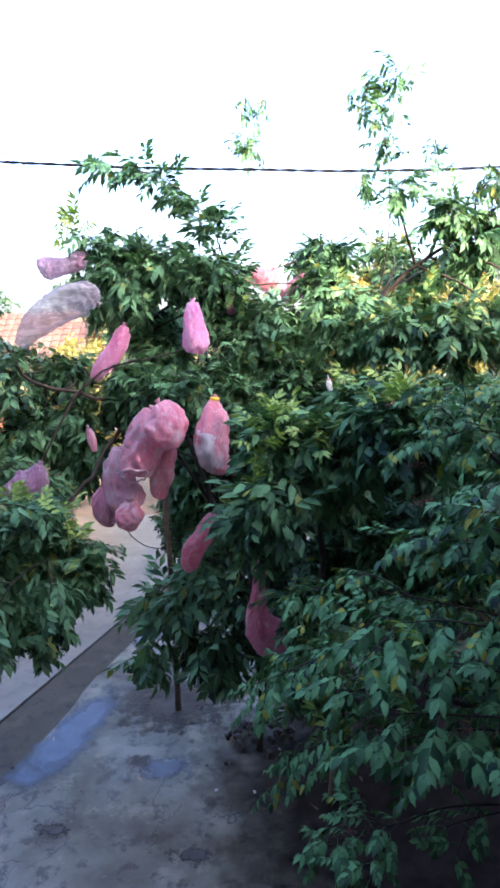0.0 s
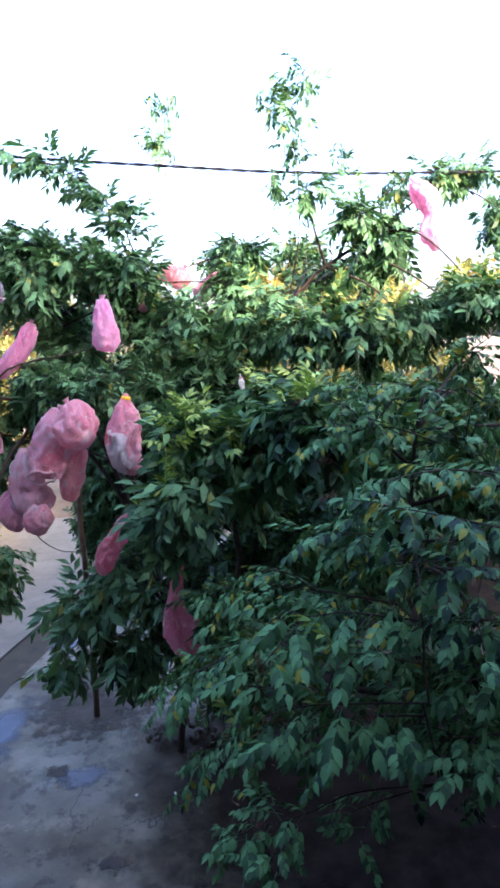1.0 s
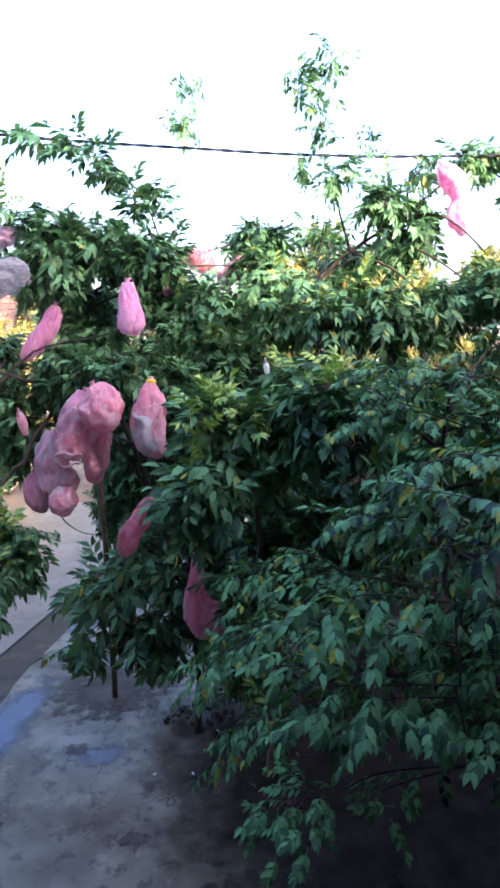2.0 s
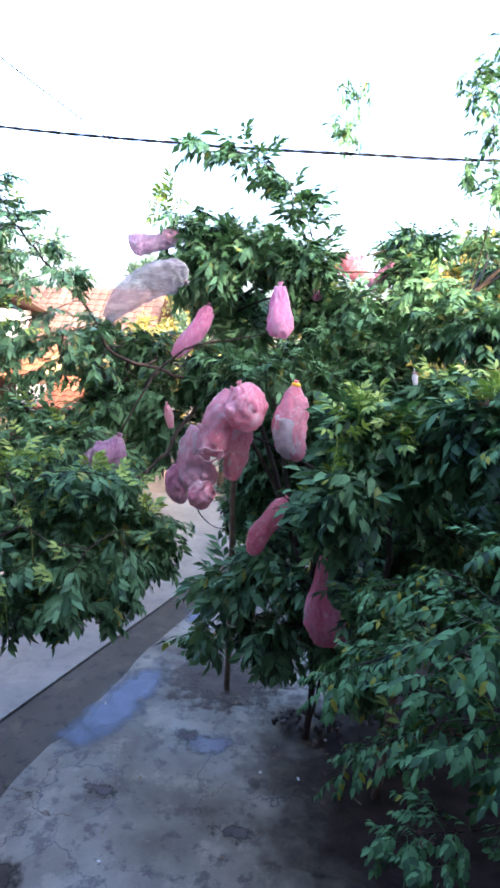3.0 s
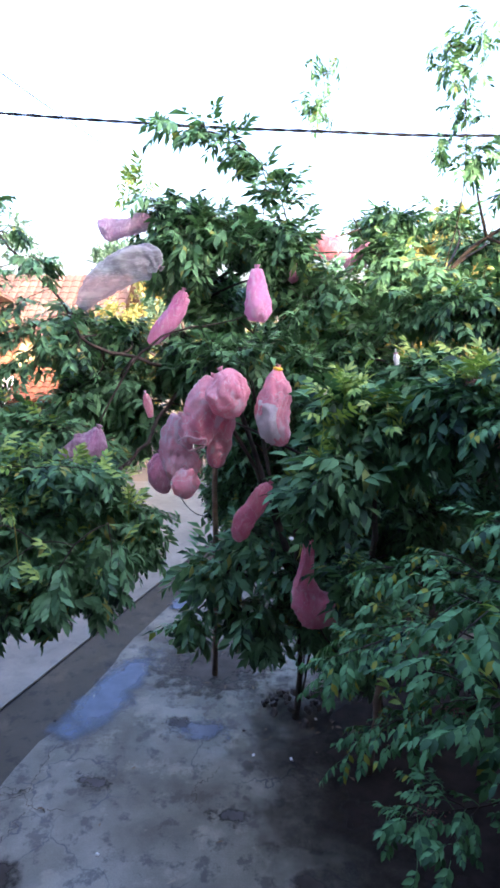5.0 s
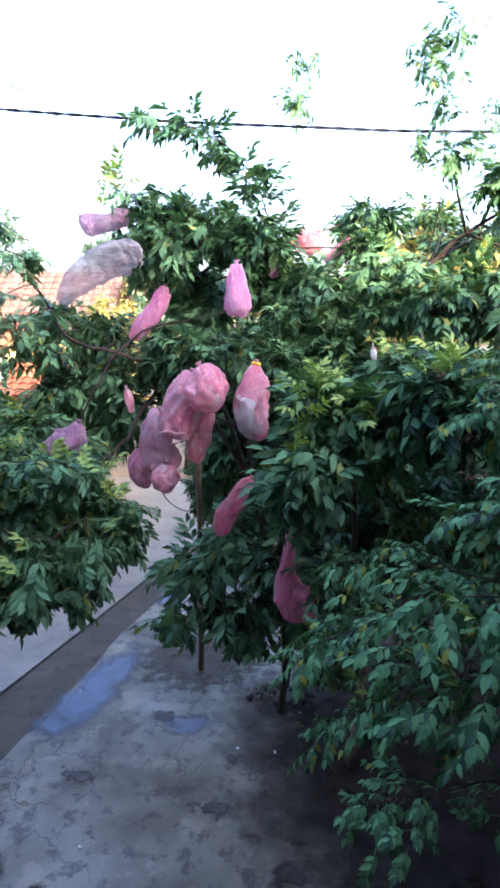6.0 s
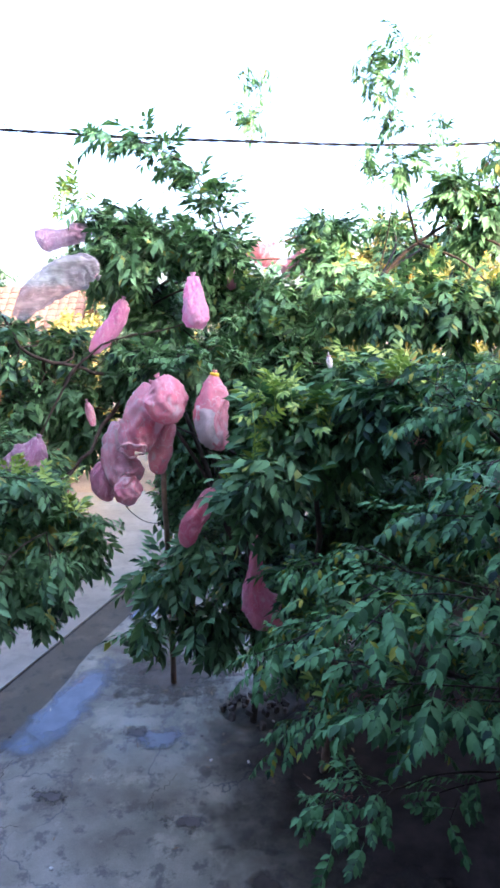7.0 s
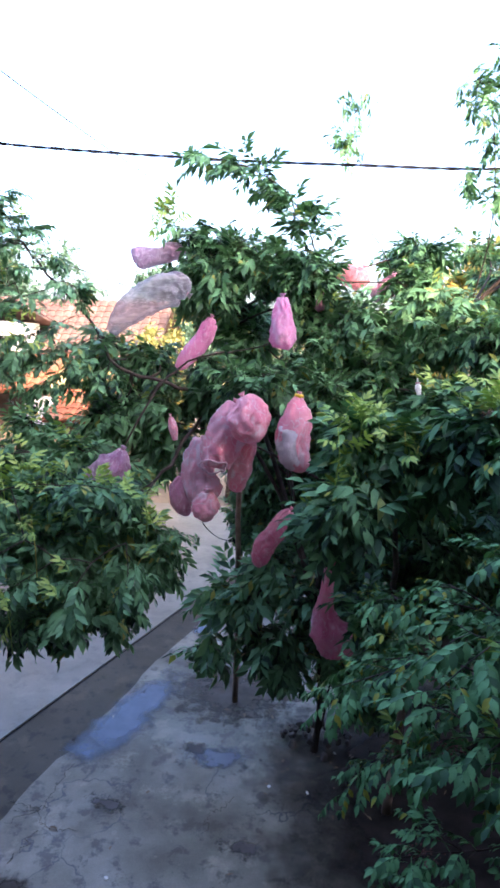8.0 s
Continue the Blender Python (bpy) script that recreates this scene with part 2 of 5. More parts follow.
def tri_mesh(name, verts, tris, smooth=True):
    """A mesh of many triangles from two arrays."""
    me = bpy.data.meshes.new(name)
    n = len(tris)
    me.vertices.add(len(verts))
    me.vertices.foreach_set("co", np.asarray(verts, np.float32).ravel())
    me.loops.add(3 * n)
    me.loops.foreach_set("vertex_index", np.asarray(tris, np.int32).ravel())
    me.polygons.add(n)
    me.polygons.foreach_set("loop_start", np.arange(0, 3 * n, 3, dtype=np.int32))
    me.polygons.foreach_set("loop_total", np.full(n, 3, np.int32))
    me.update(calc_edges=True)
    me.polygons.foreach_set("use_smooth", np.full(n, smooth))
    return me


def box(bm, lo, hi, m=None, bevel=0.0):
    lo, hi = Vector(lo), Vector(hi)
    c, s = (lo + hi) / 2, hi - lo
    made = bmesh.ops.create_cube(bm, size=1.0, matrix=(m or Matrix()) @ Matrix.Translation(c) @ Matrix.Diagonal((*s, 1)))
    if bevel:
        es = list({e for v in made["verts"] for e in v.link_edges})
        bmesh.ops.bevel(bm, geom=es, offset=bevel, segments=2, affect="EDGES")
    return made


def smooth_path(points, steps=6):
    """Catmull-Rom through points of any width."""
    p = np.array(points, float)
    p = np.vstack([2 * p[0] - p[1], p, 2 * p[-1] - p[-2]])
    out = []
    for i in range(1, len(p) - 2):
        for s in np.linspace(0, 1, steps, endpoint=False):
            a, b, c, d = p[i - 1 : i + 3]
            out.append(0.5 * (2 * b + (c - a) * s + (2 * a - 5 * b + 4 * c - d) * s**2 + (3 * b - a - 3 * c + d) * s**3))
    out.append(p[-2])
    return np.array(out)


def tube(points, sides=7, rough=0.0, seed=0):
    """Vertices and triangles of a tapered tube through rows of x, y, z, radius."""
    p = np.array(points, float)
    rng = np.random.default_rng(seed)
    ahead = np.gradient(p[:, :3], axis=0)
    ahead /= np.linalg.norm(ahead, axis=1)[:, None] + 1e-9
    ref = np.array([0.31, 0.93, 0.2])
    if abs(ahead[0] @ ref) > 0.9:
        ref = np.array([0.0, 0.1, 1.0])
    u = np.cross(ahead, ref)
    u /= np.linalg.norm(u, axis=1)[:, None] + 1e-9
    v = np.cross(ahead, u)
    ang = np.linspace(0, 2 * np.pi, sides, endpoint=False)
    r = p[:, 3][:, None] * (1 + rough * rng.normal(size=(len(p), sides)))
    ring = p[:, None, :3] + r[..., None] * (np.cos(ang)[None, :, None] * u[:, None] + np.sin(ang)[None, :, None] * v[:, None])
    verts = np.vstack([ring.reshape(-1, 3), p[:1, :3], p[-1:, :3]])
    tris = []
    n = len(p)
    for i in range(n - 1):
        for k in range(sides):
            a, b = i * sides + k, i * sides + (k + 1) % sides
            tris += [(a, b, b + sides), (a, b + sides, a + sides)]
    for k in range(sides):
        tris.append((n * sides, (k + 1) % sides, k))
        tris.append((n * sides + 1, (n - 1) * sides + k, (n - 1) * sides + (k + 1) % sides))
    return verts, np.array(tris)


def join(pieces):
    vs, ts, n = [], [], 0
    for v, t in pieces:
        vs.append(v)
        ts.append(np.asarray(t) + n)
        n += len(v)
    return np.vstack(vs), np.vstack(ts)


# ---- leaves ----
def leaflet(base, way, up, length, width, sag, fold, rng, plain=False):
    """One pointed leaflet: folded along its midrib, curving down."""
    way = way / np.linalg.norm(way)
    side = np.cross(way, up)
    side /= np.linalg.norm(side)
    up = np.cross(side, way)
    rows = [(0.0, 0.0), (0.46, 1.0), (1.0, 0.0)] if plain else [(0.0, 0.0), (0.32, 0.92), (0.64, 0.85), (1.0, 0.0)]
    verts = []
    for s, wd in rows:
        mid = base + way * length * s - up * sag * length * s * s
        if wd == 0:
            verts.append(mid)
        else:
            lift = up * fold * width * wd
            ripple = rng.normal(0, 0.06) * width
            verts += [mid - side * width / 2 * wd + lift + up * ripple, mid, mid + side * width / 2 * wd + lift - up * ripple]
    tris = [(0, 2, 1), (0, 3, 2), (1, 2, 5), (1, 5, 4), (2, 3, 6), (2, 6, 5), (4, 5, 7), (5, 6, 7)]
    if plain:
        tris = [(0, 2, 1), (0, 3, 2), (1, 2, 4), (2, 3, 4)]
    return np.array(verts), np.array(tris)


def compound_leaf(seed, pairs, length, leaf_len, slim, droop, spread, terminal, hang=0.0, plain=False):
    """A feather-shaped leaf along +y: a thin stalk with paired hanging leaflets."""
    rng = np.random.default_rng(seed)
    s = np.linspace(0, 1, 3 if plain else 5)
    stalk = np.c_[0.02 * length * np.sin(3 * s + seed), length * s, 0.10 * length * s - droop * length * s**2, 0.0022 - 0.0012 * s]
    pieces = [tube(stalk, 3)]
    spots = np.linspace(0.34 if pairs < 6 else 0.18, 0.97, pairs)
    for i, q in enumerate(spots):
        for sign in (-1, 1):
            if rng.random() < 0.06:
                continue
            at = np.array([np.interp(q + 0.02 * sign, s, stalk[:, k]) for k in range(3)])
            way = np.array([sign * spread * rng.uniform(0.8, 1.15), 0.55 + 0.35 * q, rng.uniform(-0.55, -0.05) - hang])
            up = np.array([rng.normal(0, 0.25), 0.15, 1.0])
            size = leaf_len * (0.72 + 0.4 * math.sin(math.pi * (0.2 + 0.6 * q))) * rng.uniform(0.85, 1.12)
            pieces.append(leaflet(at, way, up, size, size * slim * rng.uniform(0.9, 1.1), rng.uniform(0.12, 0.4), 0.16, rng, plain))
    if terminal:
        pieces.append(leaflet(stalk[-1, :3], np.array([rng.normal(0, 0.1), 1, -0.4]), np.array([0, 0.3, 1.0]), leaf_len * 1.1, leaf_len * slim * 1.1, 0.3, 0.16, rng, plain))
    return join(pieces)


LONGAN_LEAVES = [compound_leaf(11 + k, 4 + k % 2, 0.19 + 0.02 * k, 0.118, 0.37, 0.42, 0.72, False, 0.15) for k in range(5)]
LONGAN_FAR = [compound_leaf(11 + k, 4 + k % 2, 0.19 + 0.02 * k, 0.118, 0.38, 0.42, 0.72, False, 0.15, True) for k in range(5)]
STAR_LEAVES = [compound_leaf(31 + k, 5 + k % 2, 0.18 + 0.02 * k, 0.068, 0.48, 0.34, 0.85, True, 0.38) for k in range(5)]
YOUNG_LEAVES = [compound_leaf(51 + k, 3, 0.13, 0.075, 0.34, 0.15, 0.8, True) for k in range(3)]


def simple_spray(seed, length, count):
    """A small bunch of broad simple leaves, for trees seen from afar."""
    rng = np.random.default_rng(seed)
    out = []
    for k in range(count):
        way = rng.normal(size=3) * (1, 1, 0.6) + (0, 0.5, -0.1)
        out.append(leaflet(rng.normal(0, length * 0.35, 3), way, np.array([0.1, 0.1, 1.0]), length * rng.uniform(0.7, 1.2), length * 0.45, 0.25, 0.1, rng, True))
    return join(out)


FAR_LEAVES = [simple_spray(71 + k, 0.15, 9) for k in range(4)]


def frames_of(way, roll):
    """Rotation matrices whose y axes follow way, z as upright as can be, then rolled."""
    y = way / (np.linalg.norm(way, axis=1)[:, None] + 1e-9)
    x = np.cross(y, np.array([0.02, 0.03, 1.0]))
    x /= np.linalg.norm(x, axis=1)[:, None] + 1e-9
    z = np.cross(x, y)
    c, s = np.cos(roll)[:, None], np.sin(roll)[:, None]
    return np.stack([x * c + z * s, y, z * c - x * s], axis=2)


def grow(clumps, density, per_twig, rng, reach=0.0, inner=0.25, lift=0.25, sag=0.18):
    """Twig ends spread through the clumps, and leaves set round each: places, turns, twigs."""
    pos, way, twigs, rel = [], [], [], []
    for cx, cy, cz, rx, ry, rz, share in clumps:
        c, r = np.array([cx, cy, cz]), np.array([rx, ry, rz])
        area = 4.2 * (rx * ry + ry * rz + rx * rz) / 3
        n = max(3, int(area * density * share))
        r = np.maximum(r - reach, 0.4 * r)
        d = rng.normal(size=(n, 3))
        d /= np.linalg.norm(d, axis=1)[:, None]
        far = inner + (1 - inner) * rng.random(n) ** 0.5
        far *= 1 + 0.22 * np.array([noise.noise(Vector(q * 2.2 + c)) for q in d])
        at = c + d * r * far[:, None]
        axis = d * np.array([1, 1, 0.7]) + np.array([0, 0, lift]) + rng.normal(0, 0.3, (n, 3))
        axis /= np.linalg.norm(axis, axis=1)[:, None]
        for a, ax in zip(at, axis):
            twigs.append((c + (a - c) * 0.25, a - ax * 0.10, a + ax * 0.05))
        ref = np.cross(axis, rng.normal(size=(n, 3)))
        ref /= np.linalg.norm(ref, axis=1)[:, None]
        other = np.cross(axis, ref)
        for k in range(per_twig):
            ang = 2.4 * k + rng.uniform(-0.4, 0.4, n)
            rad = np.cos(ang)[:, None] * ref + np.sin(ang)[:, None] * other
            w_ = axis * rng.uniform(-0.1, 0.9, n)[:, None] + rad * rng.uniform(0.5, 1.0, n)[:, None] + rng.normal(0, 0.25, (n, 3)) - np.array([0, 0, sag])
            pos.append(at - axis * 0.24 * (1 - k / per_twig) + rng.normal(0, 0.02, (n, 3)))
            way.append(w_)
            rel.append((at[:, 2] - cz) / max(rz, 0.05) + 0.5 * d[:, 1] * -1)
    return np.vstack(pos), np.vstack(way), twigs, np.concatenate(rel)


def bough(path, size, start, step, rng, shoots=True):
    """Leaves set in two ranks along a branch and its side shoots: places, turns, sizes, twigs."""
    p = smooth_path(path, 10)
    run = np.r_[0, np.cumsum(np.linalg.norm(np.diff(p, axis=0), axis=1))]
    end_at = run[-1] - min(0.13 * size, 0.3 * run[-1])
    keep = run <= end_at
    p, run = p[keep], run[keep]
    total = run[-1]
    pos, way, sizes, twigs = [], [], [], []

    def at(s):
        return np.array([np.interp(s, run, p[:, k]) for k in range(3)])

    sign = 1
    s = total * start
    while s < total:
        q, d = at(s), at(min(total, s + 0.05)) - at(max(0, s - 0.05))
        d /= np.linalg.norm(d) + 1e-9
        side = np.cross(d, (0, 0, 1.0))
        side = sign * side / (np.linalg.norm(side) + 1e-9)
        pos.append(q)
        way.append(0.5 * d + 0.85 * side + rng.normal(0, 0.22, 3) + (0, 0, 0.05))
        sizes.append(size * rng.uniform(0.75, 1.1))
        if shoots and rng.random() < 0.5 and total - s > 0.08:
            w = 0.55 * d - 0.8 * side + rng.normal(0, 0.25, 3)
            w /= np.linalg.norm(w)
            n = int(rng.integers(2, 5))
            end = q + w * step * 1.1 * n - (0, 0, 0.02 * n)
            twigs.append((q, (q + end) / 2 + (0, 0, 0.01), end))
            cross = np.cross(w, (0, 0, 1.0))
            for k in range(n):
                pos.append(q + (end - q) * (k + 1) / n)
                way.append(0.6 * w + (1 if k % 2 else -1) * 0.75 * cross * (k < n - 1) + rng.normal(0, 0.18, 3))
                sizes.append(size * rng.uniform(0.65, 1.0))
        sign = -sign
        s += step * rng.uniform(0.75, 1.25)
    d = p[-1] - p[-3]
    d /= np.linalg.norm(d) + 1e-9
    for k in range(4):
        pos.append(p[-1])
        way.append(d + rng.normal(0, 0.4, 3))
        sizes.append(size * rng.uniform(0.6, 0.95))
    return p, np.array(pos), np.array(way), np.array(sizes), twigs


CLEAR = []


def keep_clear(pos, way):
    """Drops leaves that would grow through a net bag or hang just before it."""
    keep = np.ones(len(pos), bool)
    unit = way / (np.linalg.norm(way, axis=1)[:, None] + 1e-9)
    probes = [pos, pos + unit * 0.12, pos + unit * 0.24 - (0, 0, 0.06)]
    for spine in CLEAR:
        for x, y, z, r in spine:
            for q in probes:
                d = q - (x, y, z)
                inside = np.hypot(d[:, 0], d[:, 2]) < r + 0.03
                keep &= ~(inside & (d[:, 1] < r) & (d[:, 1] > -0.85))
    return keep


def leaf_cloud(pos, way, shapes, rng, size=1.0, roll=0.7):
    """All leaves as one pair of arrays."""
    kind = rng.integers(0, len(shapes), len(pos))
    turn = frames_of(way, rng.normal(0, roll, len(pos)))
    scale = np.ones(len(pos)) * size
    vs, ts, n = [], [], 0
    for k, (tv, tt) in enumerate(shapes):
        pick = np.where(kind == k)[0]
        if not len(pick):
            continue
        v = np.einsum("nij,vj->nvi", turn[pick] * scale[pick][:, None, None], tv) + pos[pick][:, None]
        t = tt[None] + (np.arange(len(pick)) * len(tv))[:, None, None] + n
        vs.append(v.reshape(-1, 3))
        ts.append(t.reshape(-1, 3))
        n += len(pick) * len(tv)
    return np.vstack(vs), np.vstack(ts)


def single_leaves(pos, way, meshes, rng, parent, mat, size, roll=0.7):
    """The nearest leaves, each an object of its own on a shared mesh."""
    turn = frames_of(way, rng.normal(0, roll, len(pos)))
    for i in range(len(pos)):
        ob = link("leaf", meshes[i % len(meshes)], mat, parent)
        s = size[i]
        m = Matrix([list(turn[i][k] * s) + [float(pos[i][k])] for k in range(3)] + [[0, 0, 0, 1]])
        ob.matrix_local = Matrix.Translation(-parent.location) @ m


def tree(name, label, base, trunk, limbs, species, leaf_mat, density, per_twig, seed, young=0.0, singles=300, trunk_r=0.075, far_species=None, far_from=4.6, roll=0.45, lift=0.2, sag=0.3, boughs=(), step=0.085, sprigs=()):
    """A tree: trunk, limbs with side branches to each clump of leaves, twigs, crown."""
    rng = np.random.default_rng(seed)
    root = thing(name, label, "tree", base)
    shift = -np.array(base)

    def add(part_name, pieces, mat, note="", kind=""):
        v, t = join(pieces)
        return link(part_name, tri_mesh(part_name, v + shift, t), mat, root, note, kind)

    tr = smooth_path(trunk, 6)
    rad = np.linspace(trunk_r, trunk_r * 0.6, len(tr))
    rad[0] *= 1.5
    rad[1] *= 1.15
    add("trunk", [tube(np.c_[tr, rad], 10, 0.05, seed)], BARK)
    all_pos, all_way = [], []
    twig_pieces = []
    all_size, all_rel = [], []
    stems = [tr]
    for path, r0, clumps, leaf_size in limbs:
        lp = smooth_path(path, 6)
        lp[1:-1] += rng.normal(0, 0.3 * min(r0, 0.04), (len(lp) - 2, 3))
        stems.append(lp)
        add("limb", [tube(np.c_[lp, np.linspace(r0, min(0.010, r0 * 0.4), len(lp))], 8, 0.06, seed)], BARK)
        for cl in clumps:
            c = np.array(cl[:3])
            i = int(np.argmin(np.linalg.norm(lp - c, axis=1) + 0.25 * np.linspace(1, 0, len(lp))))
            a = lp[max(0, i - 2)]
            if np.linalg.norm(a - c) > (0.12 if r0 > 0.03 else 0.34):
                mid = (a + c) / 2 + rng.normal(0, 0.06, 3) + (0, 0, 0.05 * np.linalg.norm(a - c))
                bp = smooth_path([a, mid, c], 5)
                twig_pieces.append(tube(np.c_[bp, np.linspace(min(0.015, r0 * 0.6), min(0.005, r0 * 0.4), len(bp))], 5, 0.05))
        if not clumps:
            continue
        pos, way, twigs, rel = grow(clumps, density / leaf_size**1.5, per_twig, rng, 0.07 * leaf_size, lift=lift, sag=sag)
        all_size.append(leaf_size * rng.uniform(0.5, 1.2, len(pos)))
        all_pos.append(pos)
        all_rel.append(rel)
        all_way.append(way)
        clear = keep_clear(np.array([q[1] for q in twigs]), np.array([q[2] - q[0] for q in twigs]))
        for (a, b, c), free in zip(twigs, clear):
            if not free:
                continue
            twig_pieces.append(tube(np.c_[np.array([a, b, c]), (0.005, 0.0035, 0.002)], 3))
    for path, leaf_size, start in boughs:
        bp, pos, way, sizes, twigs = bough(path, leaf_size, start, step * leaf_size, rng)
        known = np.vstack(stems)
        a = known[int(np.argmin(np.linalg.norm(known - bp[0], axis=1)))]
        if np.linalg.norm(a - bp[0]) > 0.02:
            jp = smooth_path([a, (a + bp[0]) / 2 + (0, 0, 0.06 * np.linalg.norm(a - bp[0])), bp[0]], 5)
            twig_pieces.append(tube(np.c_[jp, np.linspace(0.005, 0.004, len(jp))], 6, 0.05))
        stems.append(bp)
        twig_pieces.append(tube(np.c_[bp, np.linspace(0.005, 0.002, len(bp))], 5, 0.05))
        twig_pieces += [tube(np.c_[np.array(q), (0.0035, 0.003, 0.0015)], 3) for q in twigs]
        all_pos.append(pos)
        all_way.append(way)
        all_size.append(sizes)
        all_rel.append(rng.uniform(0.0, 1.0, len(pos)))
    add("twigwork", twig_pieces, BARK, "thin brown twigs", "stuff")
    pos, way = np.vstack(all_pos), np.vstack(all_way)
    keep = keep_clear(pos, way)
    pos, way, size = pos[keep], way[keep], np.concatenate(all_size)[keep]
    rel = np.concatenate(all_rel)[keep]
    order = np.argsort(pos[:, 1])
    near, rest = order[:singles], order[singles:]
    far_off = pos[rest, 1] > far_from if far_species else np.zeros(len(rest), bool)
    pieces = [leaf_cloud(pos[k], way[k], sp_, rng, size[k], roll) for k, sp_ in ((rest[~far_off], species), (rest[far_off], far_species)) if len(k)]
    v, t = join(pieces)
    link("crown", tri_mesh("crown", v + shift, t), leaf_mat, root, "dense drooping green feathered leaves", "stuff")
    meshes = [tri_mesh("leaf", *s_) for s_ in species]
    single_leaves(pos[near], way[near], meshes, rng, root, leaf_mat, size[near], roll)
    if young:
        # past x 0.7, young yellow leaves high up stand in for sunlit spots
        score = rel - 0.7 * np.clip(pos[:, 1] - 4.4, 0, 2) - 1.2 * np.clip(pos[:, 2] - 4.3, 0, 1) * ((pos[:, 0] > -1.6) & (pos[:, 0] < 0.7)) + rng.normal(0, 0.8, len(pos)) + 0.25 * np.array([noise.noise(Vector(q * 1.7)) for q in pos])
        pick = np.argsort(-score)[: int(len(pos) * young)]
        up = way[pick] * (0.5, 0.5, 0.3) + (0, 0, 0.7)
        v, t = leaf_cloud(pos[pick] + (0, -0.03, 0.06), up, YOUNG_LEAVES, rng)
        for x, y, z, spread, count in sprigs:
            way_y = rng.normal(0, 0.55, (count, 3)) + (0, -0.15, 0.55)
            at = np.array([x, y, z]) + rng.normal(0, 0.5, (count, 3)) * spread
            stem = np.array([(x, y + 0.05, z - 0.32, 0.005), (x + 0.02, y, z - 0.1, 0.004), (x, y, z + 0.08, 0.002)])
            v, t = join([(v, t), tube(stem, 4), leaf_cloud(at, way_y, YOUNG_LEAVES, rng, rng.uniform(0.7, 1.1, count))])
        link("young_growth", tri_mesh("young_growth", v + shift, t), YOUNG, root, "yellow-green young shoots, some in place of sunlit leaves", "stuff")
    return root


# ---- ground ----
def strip(name, outline, top, bottom, mat, parent=None, label=""):
    bm = bmesh.new()
    vs = [bm.verts.new((x, y, top if np.ndim(top) == 0 else top[i])) for i, (x, y) in enumerate(outline)]
    fc = bm.faces.new(vs)
    ext = bmesh.ops.extrude_face_region(bm, geom=[fc])
    for g in ext["geom"]:
        if isinstance(g, bmesh.types.BMVert):
            g.co.z = bottom
    return part(name, bm, mat, parent, label)


bm = bmesh.new()
bmesh.ops.create_grid(bm, x_segments=24, y_segments=24, size=1500)
ground = part("ground", bm, EARTH)
ground.location = (0, 0, -0.12)
tagged(ground, "bare brown earth beyond the concrete yard", "ground", kind="structure")

KERB_A, KERB_WAY = np.array([-3.90, 4.72]), np.array([0.3226, 0.9465])
KERB_SIDE = np.array([0.9465, -0.3226])


def along(s, off):
    return tuple(KERB_A + KERB_WAY * s + KERB_SIDE * off)


EDGE = [along(q, float(np.interp(q, (-9, 0, 1.5, 4, 9), (1.5, 0.88, 0.80, 0.52, 0.40))) + 0.10 * noise.noise(Vector((q * 1.3, 0.2, 0))) + 0.05 * noise.noise(Vector((q * 4.1, 3.2, 0)))) for q in np.linspace(-9, 9, 90)]
yard = strip("yard_floor", [*EDGE, (9, 16), (14, 4), (9, -3), (-2, -3)], 0.0, -0.12, YARD)
tagged(yard, "rough grey cracked concrete yard floor, damp in patches", "floor", kind="structure")
slab = strip("slab_floor", [along(-9, -0.010), along(9, -0.010), (-2.0, 16.0), (-16, 16.0), (-16, -3)], 0.024, -0.12, SLAB)
tagged(slab, "smooth pale grey concrete slab along the yard", "floor", kind="structure")
# black strip for the gap's dirt and the slab edge's shadow
JOINT_DARK = surface("joint_dirt_and_shadow", [(0.3, (0.012, 0.012, 0.013)), (0.7, (0.03, 0.03, 0.03))], 8.0, 0.95, spec=0.0)
joint = strip("joint", [along(-9, -0.010), along(9, -0.010), along(9, 0.016), along(-9, 0.016)], 0.002, -0.12, JOINT_DARK)
tagged(joint, "black joint along the slab edge, its dirt and gap shadow", "joint", kind="structure")
gutter = strip("gutter", [along(-9, 0.016), along(9, 0.016), *EDGE[::-1]], [0.003, 0.003] + [-0.003] * 90, -0.12, GUTTER)
tagged(gutter, "dark damp shallow concrete gutter beside the slab", "gutter", kind="structure")


def soft_edged(name, rough, stops, spec, wild=0.9, fine=2.6):
    """A film on the ground that thins out to nothing towards a ragged edge."""
    m, nt, b = material(name, rough, 0.0, spec)
    at = coords(nt)
    tone = noise_tex(nt, at, 4.0, 5.0)
    nt.links.new(ramp(nt, tone, stops), b.inputs["Base Color"])
    tc = nt.nodes.new("ShaderNodeTexCoord")
    ln = nt.nodes.new("ShaderNodeVectorMath")
    ln.operation = "LENGTH"
    nt.links.new(tc.outputs["Object"], ln.inputs[0])
    add = nt.nodes.new("ShaderNodeMath")
    add.operation = "MULTIPLY_ADD"
    nt.links.new(noise_tex(nt, at, fine, 8.0, 0.65), add.inputs[0])
    add.inputs[1].default_value = wild
    nt.links.new(ln.outputs["Value"], add.inputs[2])
    fade = ramp(nt, add.outputs[0], [(0.72, (0, 0, 0)), (1.05, (1, 1, 1))])
    clear = nt.nodes.new("ShaderNodeBsdfTransparent")
    ms = nt.nodes.new("ShaderNodeMixShader")
    nt.links.new(fade, ms.inputs[0])
    nt.links.new(b.outputs[0], ms.inputs[1])
    nt.links.new(clear.outputs[0], ms.inputs[2])
    nt.links.new(ms.outputs[0], nt.nodes["Material Output"].inputs["Surface"])
    return m


